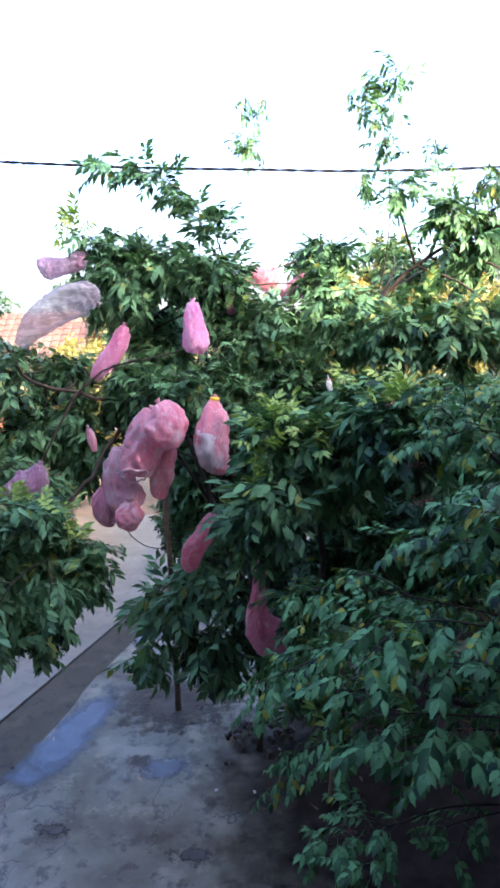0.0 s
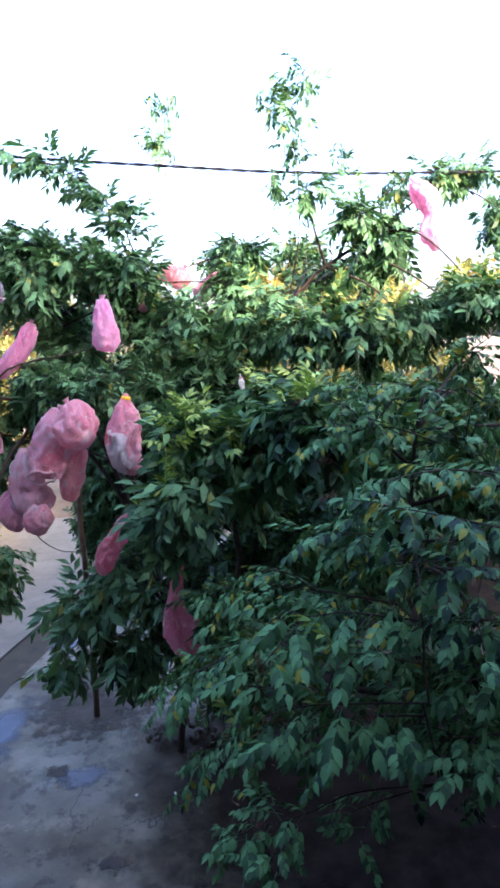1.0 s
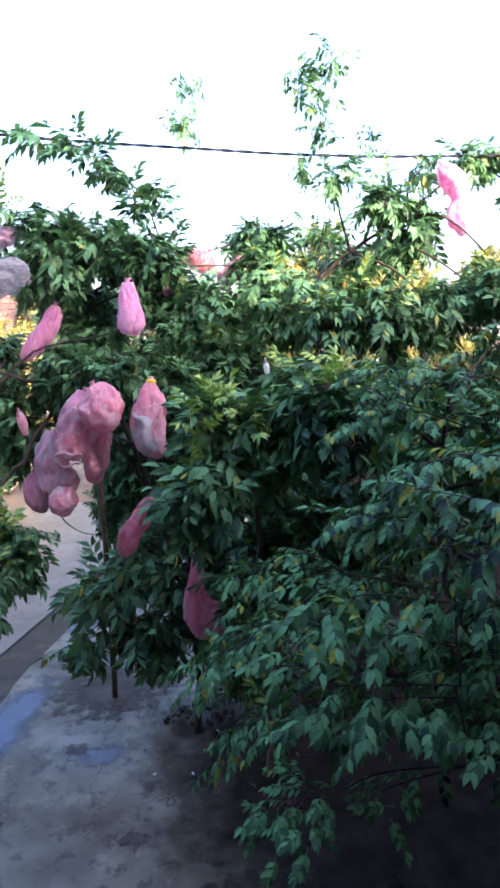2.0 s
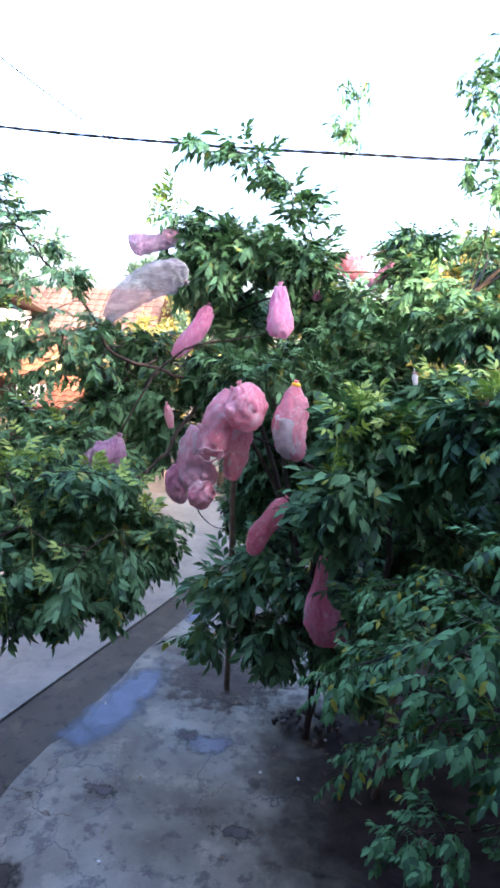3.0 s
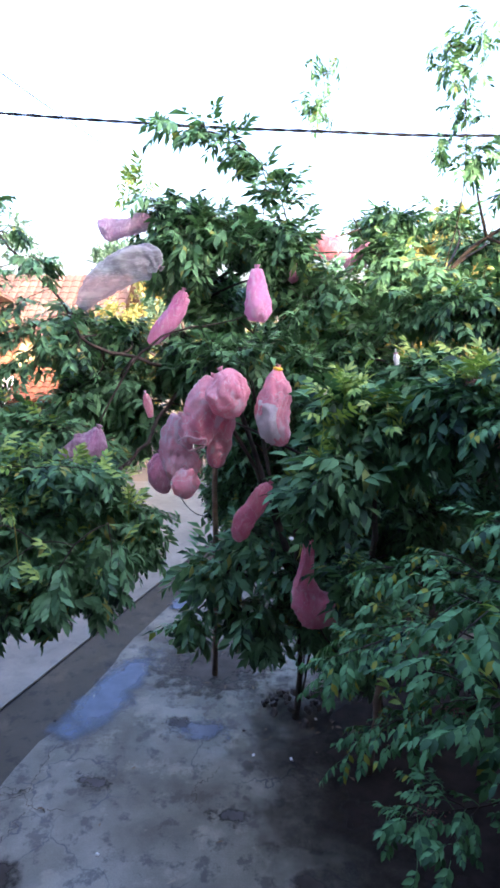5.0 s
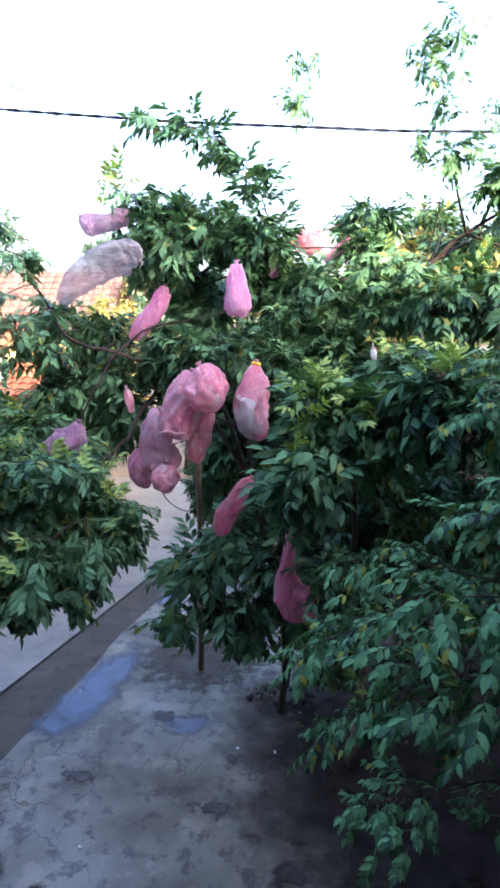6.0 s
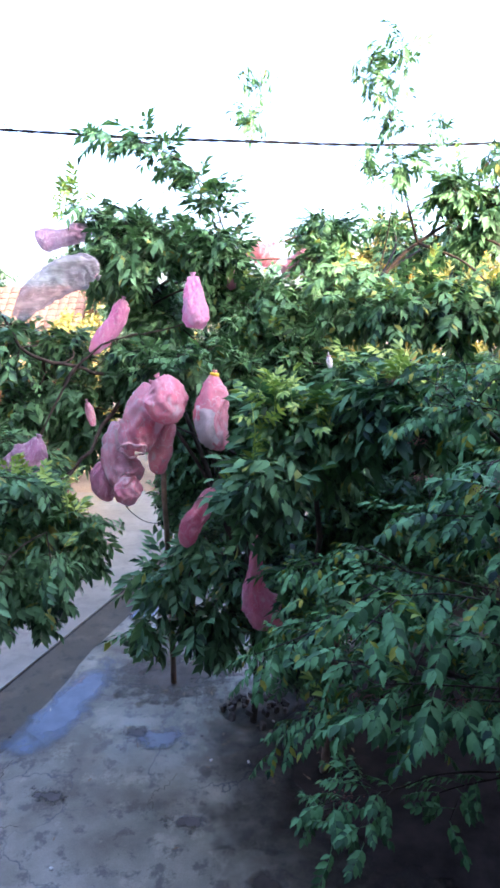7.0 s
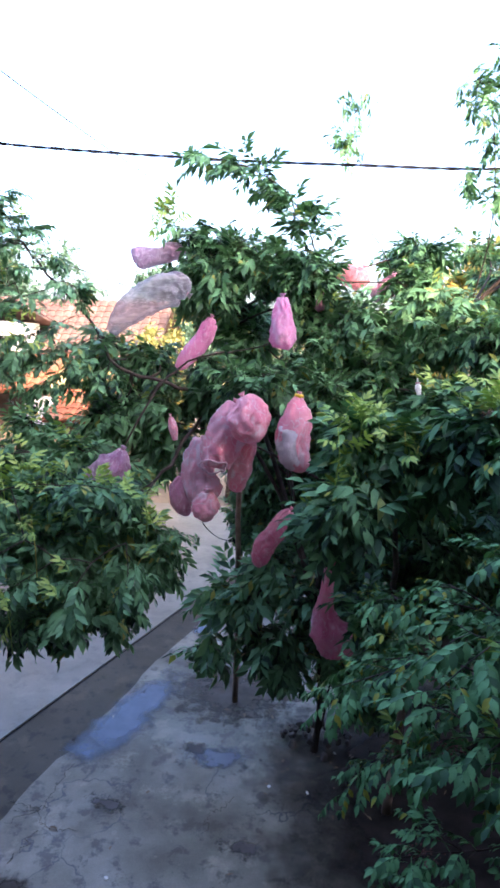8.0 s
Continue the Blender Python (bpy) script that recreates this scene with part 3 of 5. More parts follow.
# part of the sky's blue reflection is put into the water's base colour
SKY_TINTED_WATER = soft_edged("sky_tinted_water", 0.16, [(0.35, (0.027, 0.034, 0.059)), (0.65, (0.048, 0.059, 0.093))], 0.42, 0.95)
# damp soil, with the trees' shade put into its dark colour
SHADED_SOIL = soft_edged("damp_shaded_soil", 0.75, [(0.35, (0.015, 0.012, 0.010)), (0.65, (0.037, 0.029, 0.025))], 0.06, 0.45)
MUD = soft_edged("mud_film", 0.8, [(0.35, (0.046, 0.039, 0.032)), (0.65, (0.079, 0.066, 0.055))], 0.06, 1.0, 6.0)


def film(name, label, category, centre, rx, ry, turn, mat, lift=0.004, group=""):
    bm = bmesh.new()
    bmesh.ops.create_circle(bm, cap_ends=True, segments=64, radius=1.0)
    ob = part(name, bm, mat)
    ob.location, ob.scale, ob.rotation_euler = (*centre, lift), (rx, ry, 1.0), (0, 0, radians(turn))
    return tagged(ob, label, category, group, "structure")


film("puddle", "shallow bluish puddle of water beside the gutter", "puddle", (-2.22, 6.6), 0.66, 2.3, -18.8, SKY_TINTED_WATER, 0.005, "puddles in the yard")
film("puddle", "thin pale puddle at the far gutter end", "puddle", (-1.68, 9.0), 0.42, 0.9, -18.8, SKY_TINTED_WATER, 0.005, "puddles in the yard")
# covers the ground that the trees shade, darkening it by colour
film("soil", "damp soil under the trees, darkened with their shade", "soil", (2.5, 5.6), 4.1, 3.4, 0, SHADED_SOIL, 0.006)
film("mud", "dark mud stain on the concrete", "mud", (-2.52, 4.08), 0.55, 0.44, 0, MUD, 0.006, "mud on the yard floor")
film("mud", "small dark mud stain on the concrete", "mud", (-1.98, 3.92), 0.26, 0.18, 20, MUD, 0.006, "mud on the yard floor")
film("mud", "dark curved mud stain on the concrete", "mud", (0.05, 4.15), 0.45, 0.28, 30, MUD, 0.007, "mud on the yard floor")

WET = soft_edged("wet_film", 0.3, [(0.35, (0.060, 0.060, 0.078)), (0.65, (0.088, 0.088, 0.108))], 0.5, 1.2, 5.0)
film("wet_patch", "thin violet-grey wet patch on the concrete", "wet patch", (-1.05, 5.99), 1.0, 0.5, 8, WET, 0.005, "puddles in the yard")
DIRT = soft_edged("brown_dirt", 0.85, [(0.35, (0.070, 0.056, 0.044)), (0.65, (0.125, 0.105, 0.085))], 0.2, 1.1, 7.0)
film("dirt", "brown dirt spread round the pole foot", "dirt", (-1.03, 7.26), 2.0, 1.7, 0, DIRT, 0.0045, "dirt on the yard floor")
WORN = soft_edged("worn_film", 0.8, [(0.35, (0.064, 0.056, 0.051)), (0.65, (0.099, 0.088, 0.081))], 0.3, 1.25, 9.0)
for i, (q, rx, ry) in enumerate([((-2.0, 5.15), 0.55, 0.3), ((-0.6, 4.8), 0.6, 0.3), ((-1.3, 6.1), 0.5, 0.3)]):
    film("mud", "faint dark worn patch on the concrete", "mud", q, rx, ry, 10 * i - 20, WORN, 0.0065 + 0.0004 * i, "mud on the yard floor")


def crack(points, seed):
    """A ragged dark groove line in the concrete."""
    rng = np.random.default_rng(seed)
    p = smooth_path([(x, y, 0.0) for x, y in points], 9)
    p[:, :2] += rng.normal(0, 0.02, (len(p), 2))
    way = np.gradient(p, axis=0)
    side = np.c_[-way[:, 1], way[:, 0], 0 * way[:, 0]] / (np.linalg.norm(way, axis=1)[:, None] + 1e-9)
    half = (0.0015 + 0.004 * rng.random(len(p)))[:, None]
    v = np.vstack([p - side * half, p + side * half]) + (0, 0, 0.0042)
    n = len(p)
    t = [(k, k + 1, n + k) for k in range(n - 1)] + [(k + 1, n + k + 1, n + k) for k in range(n - 1)]
    ob = link("crack", tri_mesh("crack", v, np.array(t)), GUTTER)
    return tagged(ob, "thin dark ragged crack in the yard concrete", "crack", "cracks in the yard", "structure")


for i, q in enumerate([[(-2.85, 4.81), (-2.61, 5.03), (-2.59, 5.31), (-2.56, 5.63)], [(-2.85, 4.98), (-2.61, 4.96), (-2.48, 4.82), (-2.18, 4.8)], [(-2.6, 4.41), (-2.58, 4.58), (-2.52, 4.76)], [(-0.98, 4.91), (-1.01, 5.13), (-0.91, 5.23), (-0.79, 5.42)], [(-2.97, 5.05), (-2.79, 5.04), (-2.61, 5.03)]]):
    crack(q, 60 + i)

# ---- net bags ----
SIDES = 44


def net_bag(label, spine, mat, seed, tie=TIE_STRING, folds=0.13, mouth=0.0, covered=False, lining=()):
    """A gathered net bag along a spine of x, y, z, radius, with a tie at its neck."""
    base = np.array(spine[0][:3])
    root = thing("net_bag", label, "net bag", tuple(base), "net bags on the fruit")
    p = smooth_path(spine, 12)
    p[:, 3] = np.maximum(p[:, 3], 0.006)
    if not covered:
        CLEAR.append(p[8::4])
    v, t = tube(p, SIDES)
    c = np.repeat(p[:, :3], SIDES, axis=0)
    off = v[: len(c)] - c
    ang = np.tile(np.linspace(0, 2 * np.pi, SIDES, endpoint=False), len(p))
    row = np.repeat(np.linspace(0, 1, len(p)), SIDES)
    crumple = np.array([noise.fractal(Vector(q * 9) + Vector((seed, 0, 0)), 1.0, 2.0, 3) for q in c + off])
    fine = np.array([noise.noise(Vector(q * 34)) for q in c + off])
    ridge = np.array([noise.noise(Vector((q[0] * 14, q[1] * 14, q[2] * 6)) + Vector((0, seed, 0))) for q in c + off]) * 2
    ridge_b = np.array([noise.noise(Vector((q[0] * 30, q[1] * 30, q[2] * 14)) + Vector((seed, 4, 0))) for q in c + off]) * 2
    pleat = 0.35 * np.sin(ang * 7 + 3 * np.sin(row * 9 + seed)) + 0.3 * np.sin(ang * 4 + seed + row * 7)
    v[: len(c)] = c + off * (1 + folds * pleat * (0.5 + 0.9 * (1 - row)) + 0.07 * crumple + 0.035 * fine - 0.09 * np.abs(ridge) + 0.075 * np.abs(ridge_b) + 0.05 * np.sin(ang * 13 + 2 * np.sin(row * 5 + seed)) * (1 - row) ** 1.5)[:, None]
    link("net", tri_mesh("net", v - base, t), mat, root)
    for r0, r1, a0, a1 in lining:
        # crumpled white sheet showing against the net
        deg = np.degrees(ang) % 360
        inside = (row > r0) & (row < r1) & (deg > a0) & (deg < a1) & (crumple > -0.35)
        lv = c + (v[: len(c)] - c) * (1.035 + 0.03 * fine)[:, None]
        lt = t[(t < len(c)).all(axis=1)]
        lt = lt[inside[lt].all(axis=1)]
        # only the largest unbroken piece of the sheet
        mark = np.arange(len(c))
        for _ in range(60):
            low = mark[lt].min(axis=1)
            for k in range(3):
                np.minimum.at(mark, lt[:, k], low)
        if len(lt):
            lt = lt[mark[lt[:, 0]] == np.bincount(mark[lt[:, 0]]).argmax()]
            used = np.unique(lt)
            link("lining", tri_mesh("lining", lv[used] - base, np.searchsorted(used, lt)), NET_WHITE, root, "crumpled white sheet for plastic and painted highlights")
    # gathered frill above the tie
    way = p[0, :3] - p[2, :3]
    way /= np.linalg.norm(way) + 1e-9
    wide = min(1.0, p[:, 3].max() / 0.07)
    fr = [(*(p[0, :3] + way * s), wide * r * (0.8 + 6 * p[1, 3])) for s, r in ((0.0, 0.010), (0.015, 0.015), (0.032, 0.022))]
    fv, ft = tube(fr, 14, 0.25, seed)
    link("frill", tri_mesh("frill", fv - base, ft), mat, root)
    a = np.linspace(0, 2 * np.pi, 13)
    u = np.cross(way, (0.3, 0.2, 0.9))
    u /= np.linalg.norm(u)
    w_ = np.cross(way, u)
    rr = 0.016 if tie is TIE_STRING else 0.022
    loop = [(*(p[0, :3] + rr * (math.cos(x) * u + math.sin(x) * w_)), 0.004 if tie is TIE_STRING else 0.016) for x in a]
    tv, tt = tube(loop, 6)
    link("tie", tri_mesh("tie", tv - base, tt), tie, root)
    if mouth:
        # the open end: a rolled hem round it
        end = p[-1, :3] + np.array([0.0, -0.125, 0.01])
        a = np.linspace(0, 2 * np.pi, 37)
        rr = mouth * (1 + 0.10 * np.sin(3 * a + seed))
        hem = np.c_[end[0] + rr * np.cos(a), end[1] - 0.35 * rr * np.sin(a) + 0.015 * np.sin(5 * a), end[2] + 0.55 * rr * np.sin(a) + 0.01 * np.sin(4 * a), 0.009 + 0.003 * np.sin(7 * a)]
        hv, ht = tube(hem, 6)
        link("hem", tri_mesh("hem", hv - base, ht), NET_WHITE if mat is NET_LILAC else NET_PALE, root, "pale rolled hem")
    return root


net_bag("lilac-pink net bag blown sideways from a twig", [(-1.361, 5.600, 5.273, 0.041), (-1.438, 5.600, 5.271, 0.078), (-1.550, 5.600, 5.239, 0.073), (-1.664, 5.600, 5.217, 0.088), (-1.748, 5.600, 5.215, 0.104), (-1.800, 5.600, 5.194, 0.073)], NET_LILAC, 1)
net_bag("large loose pale grey net bag lying over leaves", [(-1.198, 5.050, 4.862, 0.047), (-1.271, 5.050, 4.908, 0.121), (-1.434, 5.050, 4.871, 0.140), (-1.596, 5.050, 4.791, 0.126), (-1.736, 5.050, 4.683, 0.103), (-1.842, 5.050, 4.547, 0.047)], NET_GREY, 2, TIE_STRING, 0.22)
net_bag("magenta-pink net bag stretched along a branch", [(-1.077, 5.500, 4.690, 0.032), (-1.098, 5.500, 4.620, 0.067), (-1.152, 5.500, 4.508, 0.080), (-1.248, 5.500, 4.393, 0.080), (-1.336, 5.500, 4.291, 0.062), (-1.386, 5.500, 4.242, 0.032)], NET_ROSE, 3)
net_bag("bright pink upright net bag on the crown", [(-0.421, 5.000, 4.843, 0.039), (-0.420, 5.000, 4.778, 0.063), (-0.422, 5.000, 4.691, 0.085), (-0.413, 5.000, 4.577, 0.102), (-0.419, 5.000, 4.497, 0.098), (-0.428, 5.000, 4.443, 0.068)], NET_ROSE, 4)
net_bag("pink net bag closed with a yellow tie", [(-0.250, 4.500, 4.112, 0.029), (-0.260, 4.500, 4.037, 0.075), (-0.260, 4.500, 3.947, 0.108), (-0.289, 4.500, 3.811, 0.121), (-0.266, 4.500, 3.678, 0.112), (-0.209, 4.500, 3.591, 0.071), (-0.186, 4.500, 3.559, 0.029)], NET_PINK, 5, TIE_YELLOW, lining=((0.42, 0.80, 55, 140),))
net_bag("large bulging pink net bag hanging in a sleeve", [(-0.730, 4.600, 4.034, 0.060), (-0.769, 4.600, 3.920, 0.119), (-0.815, 4.600, 3.759, 0.145), (-0.859, 4.600, 3.628, 0.140), (-0.876, 4.600, 3.551, 0.111)], NET_PINK, 6, mouth=0.100, lining=((0.12, 0.72, 165, 205),))
net_bag("round frilled pink net bag gathered at its top", [(-0.659, 4.480, 4.096, 0.050), (-0.625, 4.480, 4.028, 0.116), (-0.614, 4.480, 3.938, 0.153), (-0.632, 4.480, 3.844, 0.141), (-0.657, 4.480, 3.774, 0.075)], NET_PINK, 20)
# this sleeve's white lining stands in for pale highlights
net_bag("pale pink net sleeve hanging behind the large bag", [(-1.009, 4.780, 3.711, 0.080), (-1.042, 4.780, 3.570, 0.110), (-1.042, 4.780, 3.416, 0.128), (-0.988, 4.780, 3.290, 0.146), (-0.961, 4.780, 3.226, 0.097)], NET_SLEEVE, 7, lining=((0.10, 0.62, 150, 200),))
net_bag("small round lilac-pink net bag at a sleeve's end", [(-0.945, 4.620, 3.323, 0.051), (-0.949, 4.620, 3.249, 0.098), (-0.953, 4.620, 3.166, 0.102), (-0.940, 4.620, 3.094, 0.034)], NET_PINK, 8)
net_bag("small round dusky pink net bag", [(-1.185, 4.800, 3.397, 0.035), (-1.199, 4.800, 3.311, 0.080), (-1.194, 4.800, 3.216, 0.093), (-1.152, 4.800, 3.134, 0.071), (-1.108, 4.800, 3.110, 0.035)], NET_DUSK, 9)
net_bag("drooping pink net bag in the shade of leaves", [(-0.645, 4.700, 3.732, 0.070), (-0.680, 4.700, 3.604, 0.091), (-0.707, 4.700, 3.475, 0.091), (-0.729, 4.700, 3.354, 0.061), (-0.736, 4.700, 3.325, 0.030)], NET_PINK, 10)
net_bag("rose-pink net bag slanting beside the pole", [(-0.312, 5.200, 3.049, 0.034), (-0.364, 5.200, 2.972, 0.073), (-0.432, 5.200, 2.846, 0.083), (-0.530, 5.200, 2.715, 0.094), (-0.570, 5.200, 2.584, 0.077), (-0.585, 5.200, 2.519, 0.028)], NET_DEEP, 11, covered=True)
net_bag("long pink net bag hanging low, swollen at its end", [(0.084, 5.400, 2.538, 0.038), (0.063, 5.400, 2.444, 0.052), (0.044, 5.400, 2.269, 0.062), (0.026, 5.400, 2.069, 0.085), (0.051, 5.400, 1.907, 0.147), (0.133, 5.400, 1.786, 0.180), (0.276, 5.400, 1.765, 0.123), (0.360, 5.400, 1.823, 0.048)], NET_DEEP, 12, covered=True)
net_bag("lilac-pink net bag resting on leaves", [(-1.630, 4.650, 3.630, 0.034), (-1.676, 4.650, 3.524, 0.112), (-1.768, 4.650, 3.448, 0.129), (-1.868, 4.650, 3.428, 0.086), (-1.937, 4.650, 3.439, 0.034)], NET_LILAC, 13, covered=True)
net_bag("little pale pink net bag among leaves", [(-1.349, 5.100, 3.841, 0.019), (-1.331, 5.100, 3.754, 0.038), (-1.310, 5.100, 3.647, 0.024)], NET_PINK, 14)
net_bag("salmon-pink net bag on the sunlit crown", [(0.244, 5.700, 5.148, 0.042), (0.201, 5.700, 5.080, 0.105), (0.099, 5.700, 5.083, 0.090), (-0.014, 5.700, 5.096, 0.032)], NET_SALMON, 15, covered=True)
net_bag("small lilac net bag on the crown", [(0.508, 5.700, 5.091, 0.032), (0.476, 5.700, 5.007, 0.084), (0.393, 5.700, 4.935, 0.079), (0.343, 5.700, 5.006, 0.042)], NET_DUSK, 16, covered=True)
net_bag("tiny pink net bag between twigs", [(-0.108, 5.500, 4.905, 0.020), (-0.121, 5.500, 4.823, 0.046), (-0.162, 5.500, 4.776, 0.036)], NET_ROSE, 17)
net_bag("long salmon-pink net bag hanging against the sky", [(2.245, 5.400, 5.834, 0.040), (2.299, 5.400, 5.760, 0.085), (2.386, 5.400, 5.657, 0.100), (2.411, 5.400, 5.543, 0.060), (2.404, 5.400, 5.418, 0.090), (2.450, 5.400, 5.322, 0.070), (2.474, 5.400, 5.244, 0.025)], NET_ROSE, 18)

net_bag("tiny white net bag among the leaves", [(0.589, 4.500, 4.231, 0.008), (0.593, 4.500, 4.201, 0.021), (0.601, 4.500, 4.147, 0.017)], NET_WHITE, 19)

# ---- trees ----
FORK = (-0.02, 6.00, 1.75)
CROWN_TOP = [
    (-1.29, 5.60, 5.40, 0.20, 0.20, 0.16, 1.0),
    (-1.41, 5.60, 5.26, 0.16, 0.16, 0.13, 1.0),
    (-1.23, 5.60, 5.09, 0.22, 0.22, 0.18, 1.0),
    (0.22, 5.45, 4.83, 0.24, 0.20, 0.10, 0.6),
    (0.63, 5.50, 5.01, 0.24, 0.20, 0.12, 1.1),
    (-0.14, 5.60, 5.14, 0.20, 0.20, 0.14, 1.0),
    (-1.02, 5.60, 5.12, 0.41, 0.36, 0.36, 1.0),
    (-0.25, 5.40, 5.07, 0.30, 0.27, 0.27, 1.0),
    (-0.59, 5.50, 5.16, 0.28, 0.25, 0.23, 1.0),
    (-1.37, 5.70, 5.04, 0.26, 0.26, 0.26, 1.0),
    (-0.92, 5.70, 5.32, 0.37, 0.25, 0.21, 1.0),
    (-1.01, 6.00, 4.73, 0.44, 0.28, 0.28, 1.0),
    (0.69, 6.00, 5.33, 0.38, 0.25, 0.22, 0.9),
]
BACK_MASS = [
    (-0.01, 7.20, 3.26, 0.50, 0.40, 0.50, 1.3),
    (-0.66, 7.20, 3.17, 0.48, 0.42, 0.66, 2.3),
    (-0.46, 7.20, 3.60, 0.48, 0.42, 0.46, 2.1),
    (-0.74, 7.30, 2.44, 0.49, 0.43, 0.47, 1.8),
    (-0.59, 7.40, 3.00, 0.64, 0.56, 0.75, 1.8),
    (-0.79, 6.40, 4.71, 0.41, 0.27, 0.27, 1.2),
    (-0.10, 6.80, 2.46, 0.46, 0.40, 0.44, 1.8),
]
CROWN_MIDDLE = [
    (-0.37, 5.50, 4.26, 0.28, 0.22, 0.16, 1.1),
    (-0.62, 4.90, 4.23, 0.48, 0.25, 0.17, 1.0),
    (0.17, 5.40, 4.58, 0.55, 0.40, 0.40, 1.0),
    (0.81, 5.40, 4.68, 0.60, 0.50, 0.42, 0.9),
    (1.48, 5.00, 4.58, 0.60, 0.46, 0.36, 0.8),
    (-0.04, 5.20, 4.16, 0.29, 0.25, 0.24, 1.2),
    (-0.18, 5.60, 4.75, 0.31, 0.26, 0.26, 1.0),
    (-0.78, 5.90, 4.57, 0.38, 0.25, 0.16, 1.0),
    (0.40, 5.30, 4.24, 0.44, 0.29, 0.29, 1.0),
    (-1.78, 5.60, 3.80, 0.39, 0.28, 0.28, 1.0),
    (0.89, 4.80, 4.07, 0.44, 0.27, 0.27, 1.0),
]
CROWN_BACK = [
    (1.99, 5.60, 5.32, 0.41, 0.36, 0.36, 0.4),
    (1.66, 7.20, 5.54, 0.50, 0.30, 0.22, 0.4),
    (0.83, 7.20, 5.44, 0.40, 0.25, 0.23, 0.6),
    (1.31, 5.40, 5.76, 0.25, 0.25, 0.15, 0.3),
    (1.76, 5.50, 5.62, 0.31, 0.25, 0.25, 0.5),
    (2.13, 5.50, 5.48, 0.23, 0.23, 0.31, 0.6),
    (2.90, 5.80, 6.06, 0.32, 0.25, 0.12, 0.6),
    (2.17, 5.50, 5.86, 0.17, 0.17, 0.10, 0.6),
    (2.53, 5.60, 5.99, 0.21, 0.21, 0.08, 0.6),
    (3.47, 6.20, 5.78, 0.16, 0.16, 0.46, 0.7),
    (2.06, 5.00, 4.61, 0.42, 0.32, 0.32, 1.0),
    (2.55, 5.20, 4.76, 0.34, 0.25, 0.24, 1.0),
    (2.60, 4.80, 4.84, 0.40, 0.25, 0.24, 1.0),
    (1.79, 6.60, 5.20, 0.67, 0.25, 0.24, 0.4),
]
TOP_SPRIGS = [
    (1.01, 5.30, 6.50, 0.20, 0.20, 0.09, 0.3),
    (1.26, 5.30, 6.64, 0.11, 0.11, 0.15, 0.3),
    (1.13, 5.30, 6.35, 0.12, 0.12, 0.12, 0.3),
    (1.17, 5.30, 6.09, 0.15, 0.15, 0.15, 0.3),
    (1.53, 5.20, 5.92, 0.13, 0.13, 0.13, 0.3),
    (0.99, 5.30, 5.79, 0.13, 0.13, 0.18, 0.2),
]
LONE_SPRIG = [
    (0.07, 6.00, 6.34, 0.13, 0.13, 0.14, 0.5),
    (0.11, 6.00, 6.58, 0.06, 0.06, 0.14, 0.5),
]
LOWER_SPRAY = [
    (-0.88, 6.20, 1.85, 0.54, 0.29, 0.29, 0.6),
    (-0.61, 6.10, 1.41, 0.51, 0.28, 0.28, 0.6),
    (-1.17, 6.20, 1.24, 0.21, 0.21, 0.23, 0.6),
    (-0.12, 6.00, 1.88, 0.33, 0.33, 0.33, 0.7),
    (-0.32, 6.10, 1.27, 0.28, 0.28, 0.34, 0.5),
    (-0.48, 6.30, 2.15, 0.41, 0.35, 0.35, 0.8),
]
LEFT_LIMB = [
    (-1.67, 5.60, 3.84, 0.52, 0.36, 0.36, 0.7),
    (-1.84, 5.80, 4.39, 0.32, 0.25, 0.19, 0.6),
    (-2.07, 5.40, 3.81, 0.25, 0.25, 0.25, 0.7),
    (-1.88, 5.20, 3.38, 0.34, 0.25, 0.17, 0.9),
    (-1.56, 5.70, 3.53, 0.37, 0.32, 0.32, 0.8),
    (-1.20, 5.50, 4.33, 0.36, 0.25, 0.20, 0.9),
    (-1.10, 5.70, 4.05, 0.32, 0.32, 0.32, 1.0),
    (-2.05, 5.70, 4.01, 0.32, 0.25, 0.24, 0.8),
    (-1.64, 5.80, 4.31, 0.37, 0.25, 0.21, 1.0),
    (-2.07, 5.50, 4.49, 0.20, 0.20, 0.18, 0.6),
]
LOWER_LEFT = [
    (-2.31, 4.40, 3.17, 0.81, 0.39, 0.39, 1.0),
    (-2.62, 3.90, 2.97, 0.34, 0.25, 0.25, 1.0),
    (-1.87, 4.30, 2.75, 0.46, 0.32, 0.32, 1.0),
    (-3.43, 4.60, 3.13, 0.25, 0.25, 0.25, 1.0),
    (-2.52, 4.60, 3.48, 0.59, 0.25, 0.19, 1.0),
    (-1.54, 4.50, 3.08, 0.29, 0.29, 0.33, 1.0),
    (-1.80, 5.00, 3.39, 0.23, 0.23, 0.18, 1.0),
    (-2.65, 3.80, 2.70, 0.24, 0.24, 0.16, 1.0),
    (-2.11, 4.10, 2.46, 0.45, 0.25, 0.15, 1.0),
]
LOWER_LEFT_EDGE = [
    (-1.58, 4.30, 3.34, 0.26, 0.18, 0.10, 1.3),
    (-3.21, 4.20, 2.91, 0.27, 0.25, 0.21, 1.0),
    (-2.88, 4.60, 3.56, 0.47, 0.25, 0.15, 1.0),
    (-2.10, 4.80, 3.61, 0.35, 0.25, 0.16, 1.0),
    (-2.51, 4.90, 3.78, 0.32, 0.25, 0.11, 0.8),
    (-1.80, 4.30, 3.21, 0.32, 0.28, 0.28, 1.0),
    (-1.28, 4.50, 2.93, 0.23, 0.23, 0.33, 1.0),
    (-2.03, 4.20, 2.94, 0.43, 0.35, 0.35, 1.0),
    (-1.63, 4.30, 2.51, 0.28, 0.25, 0.18, 1.0),
]
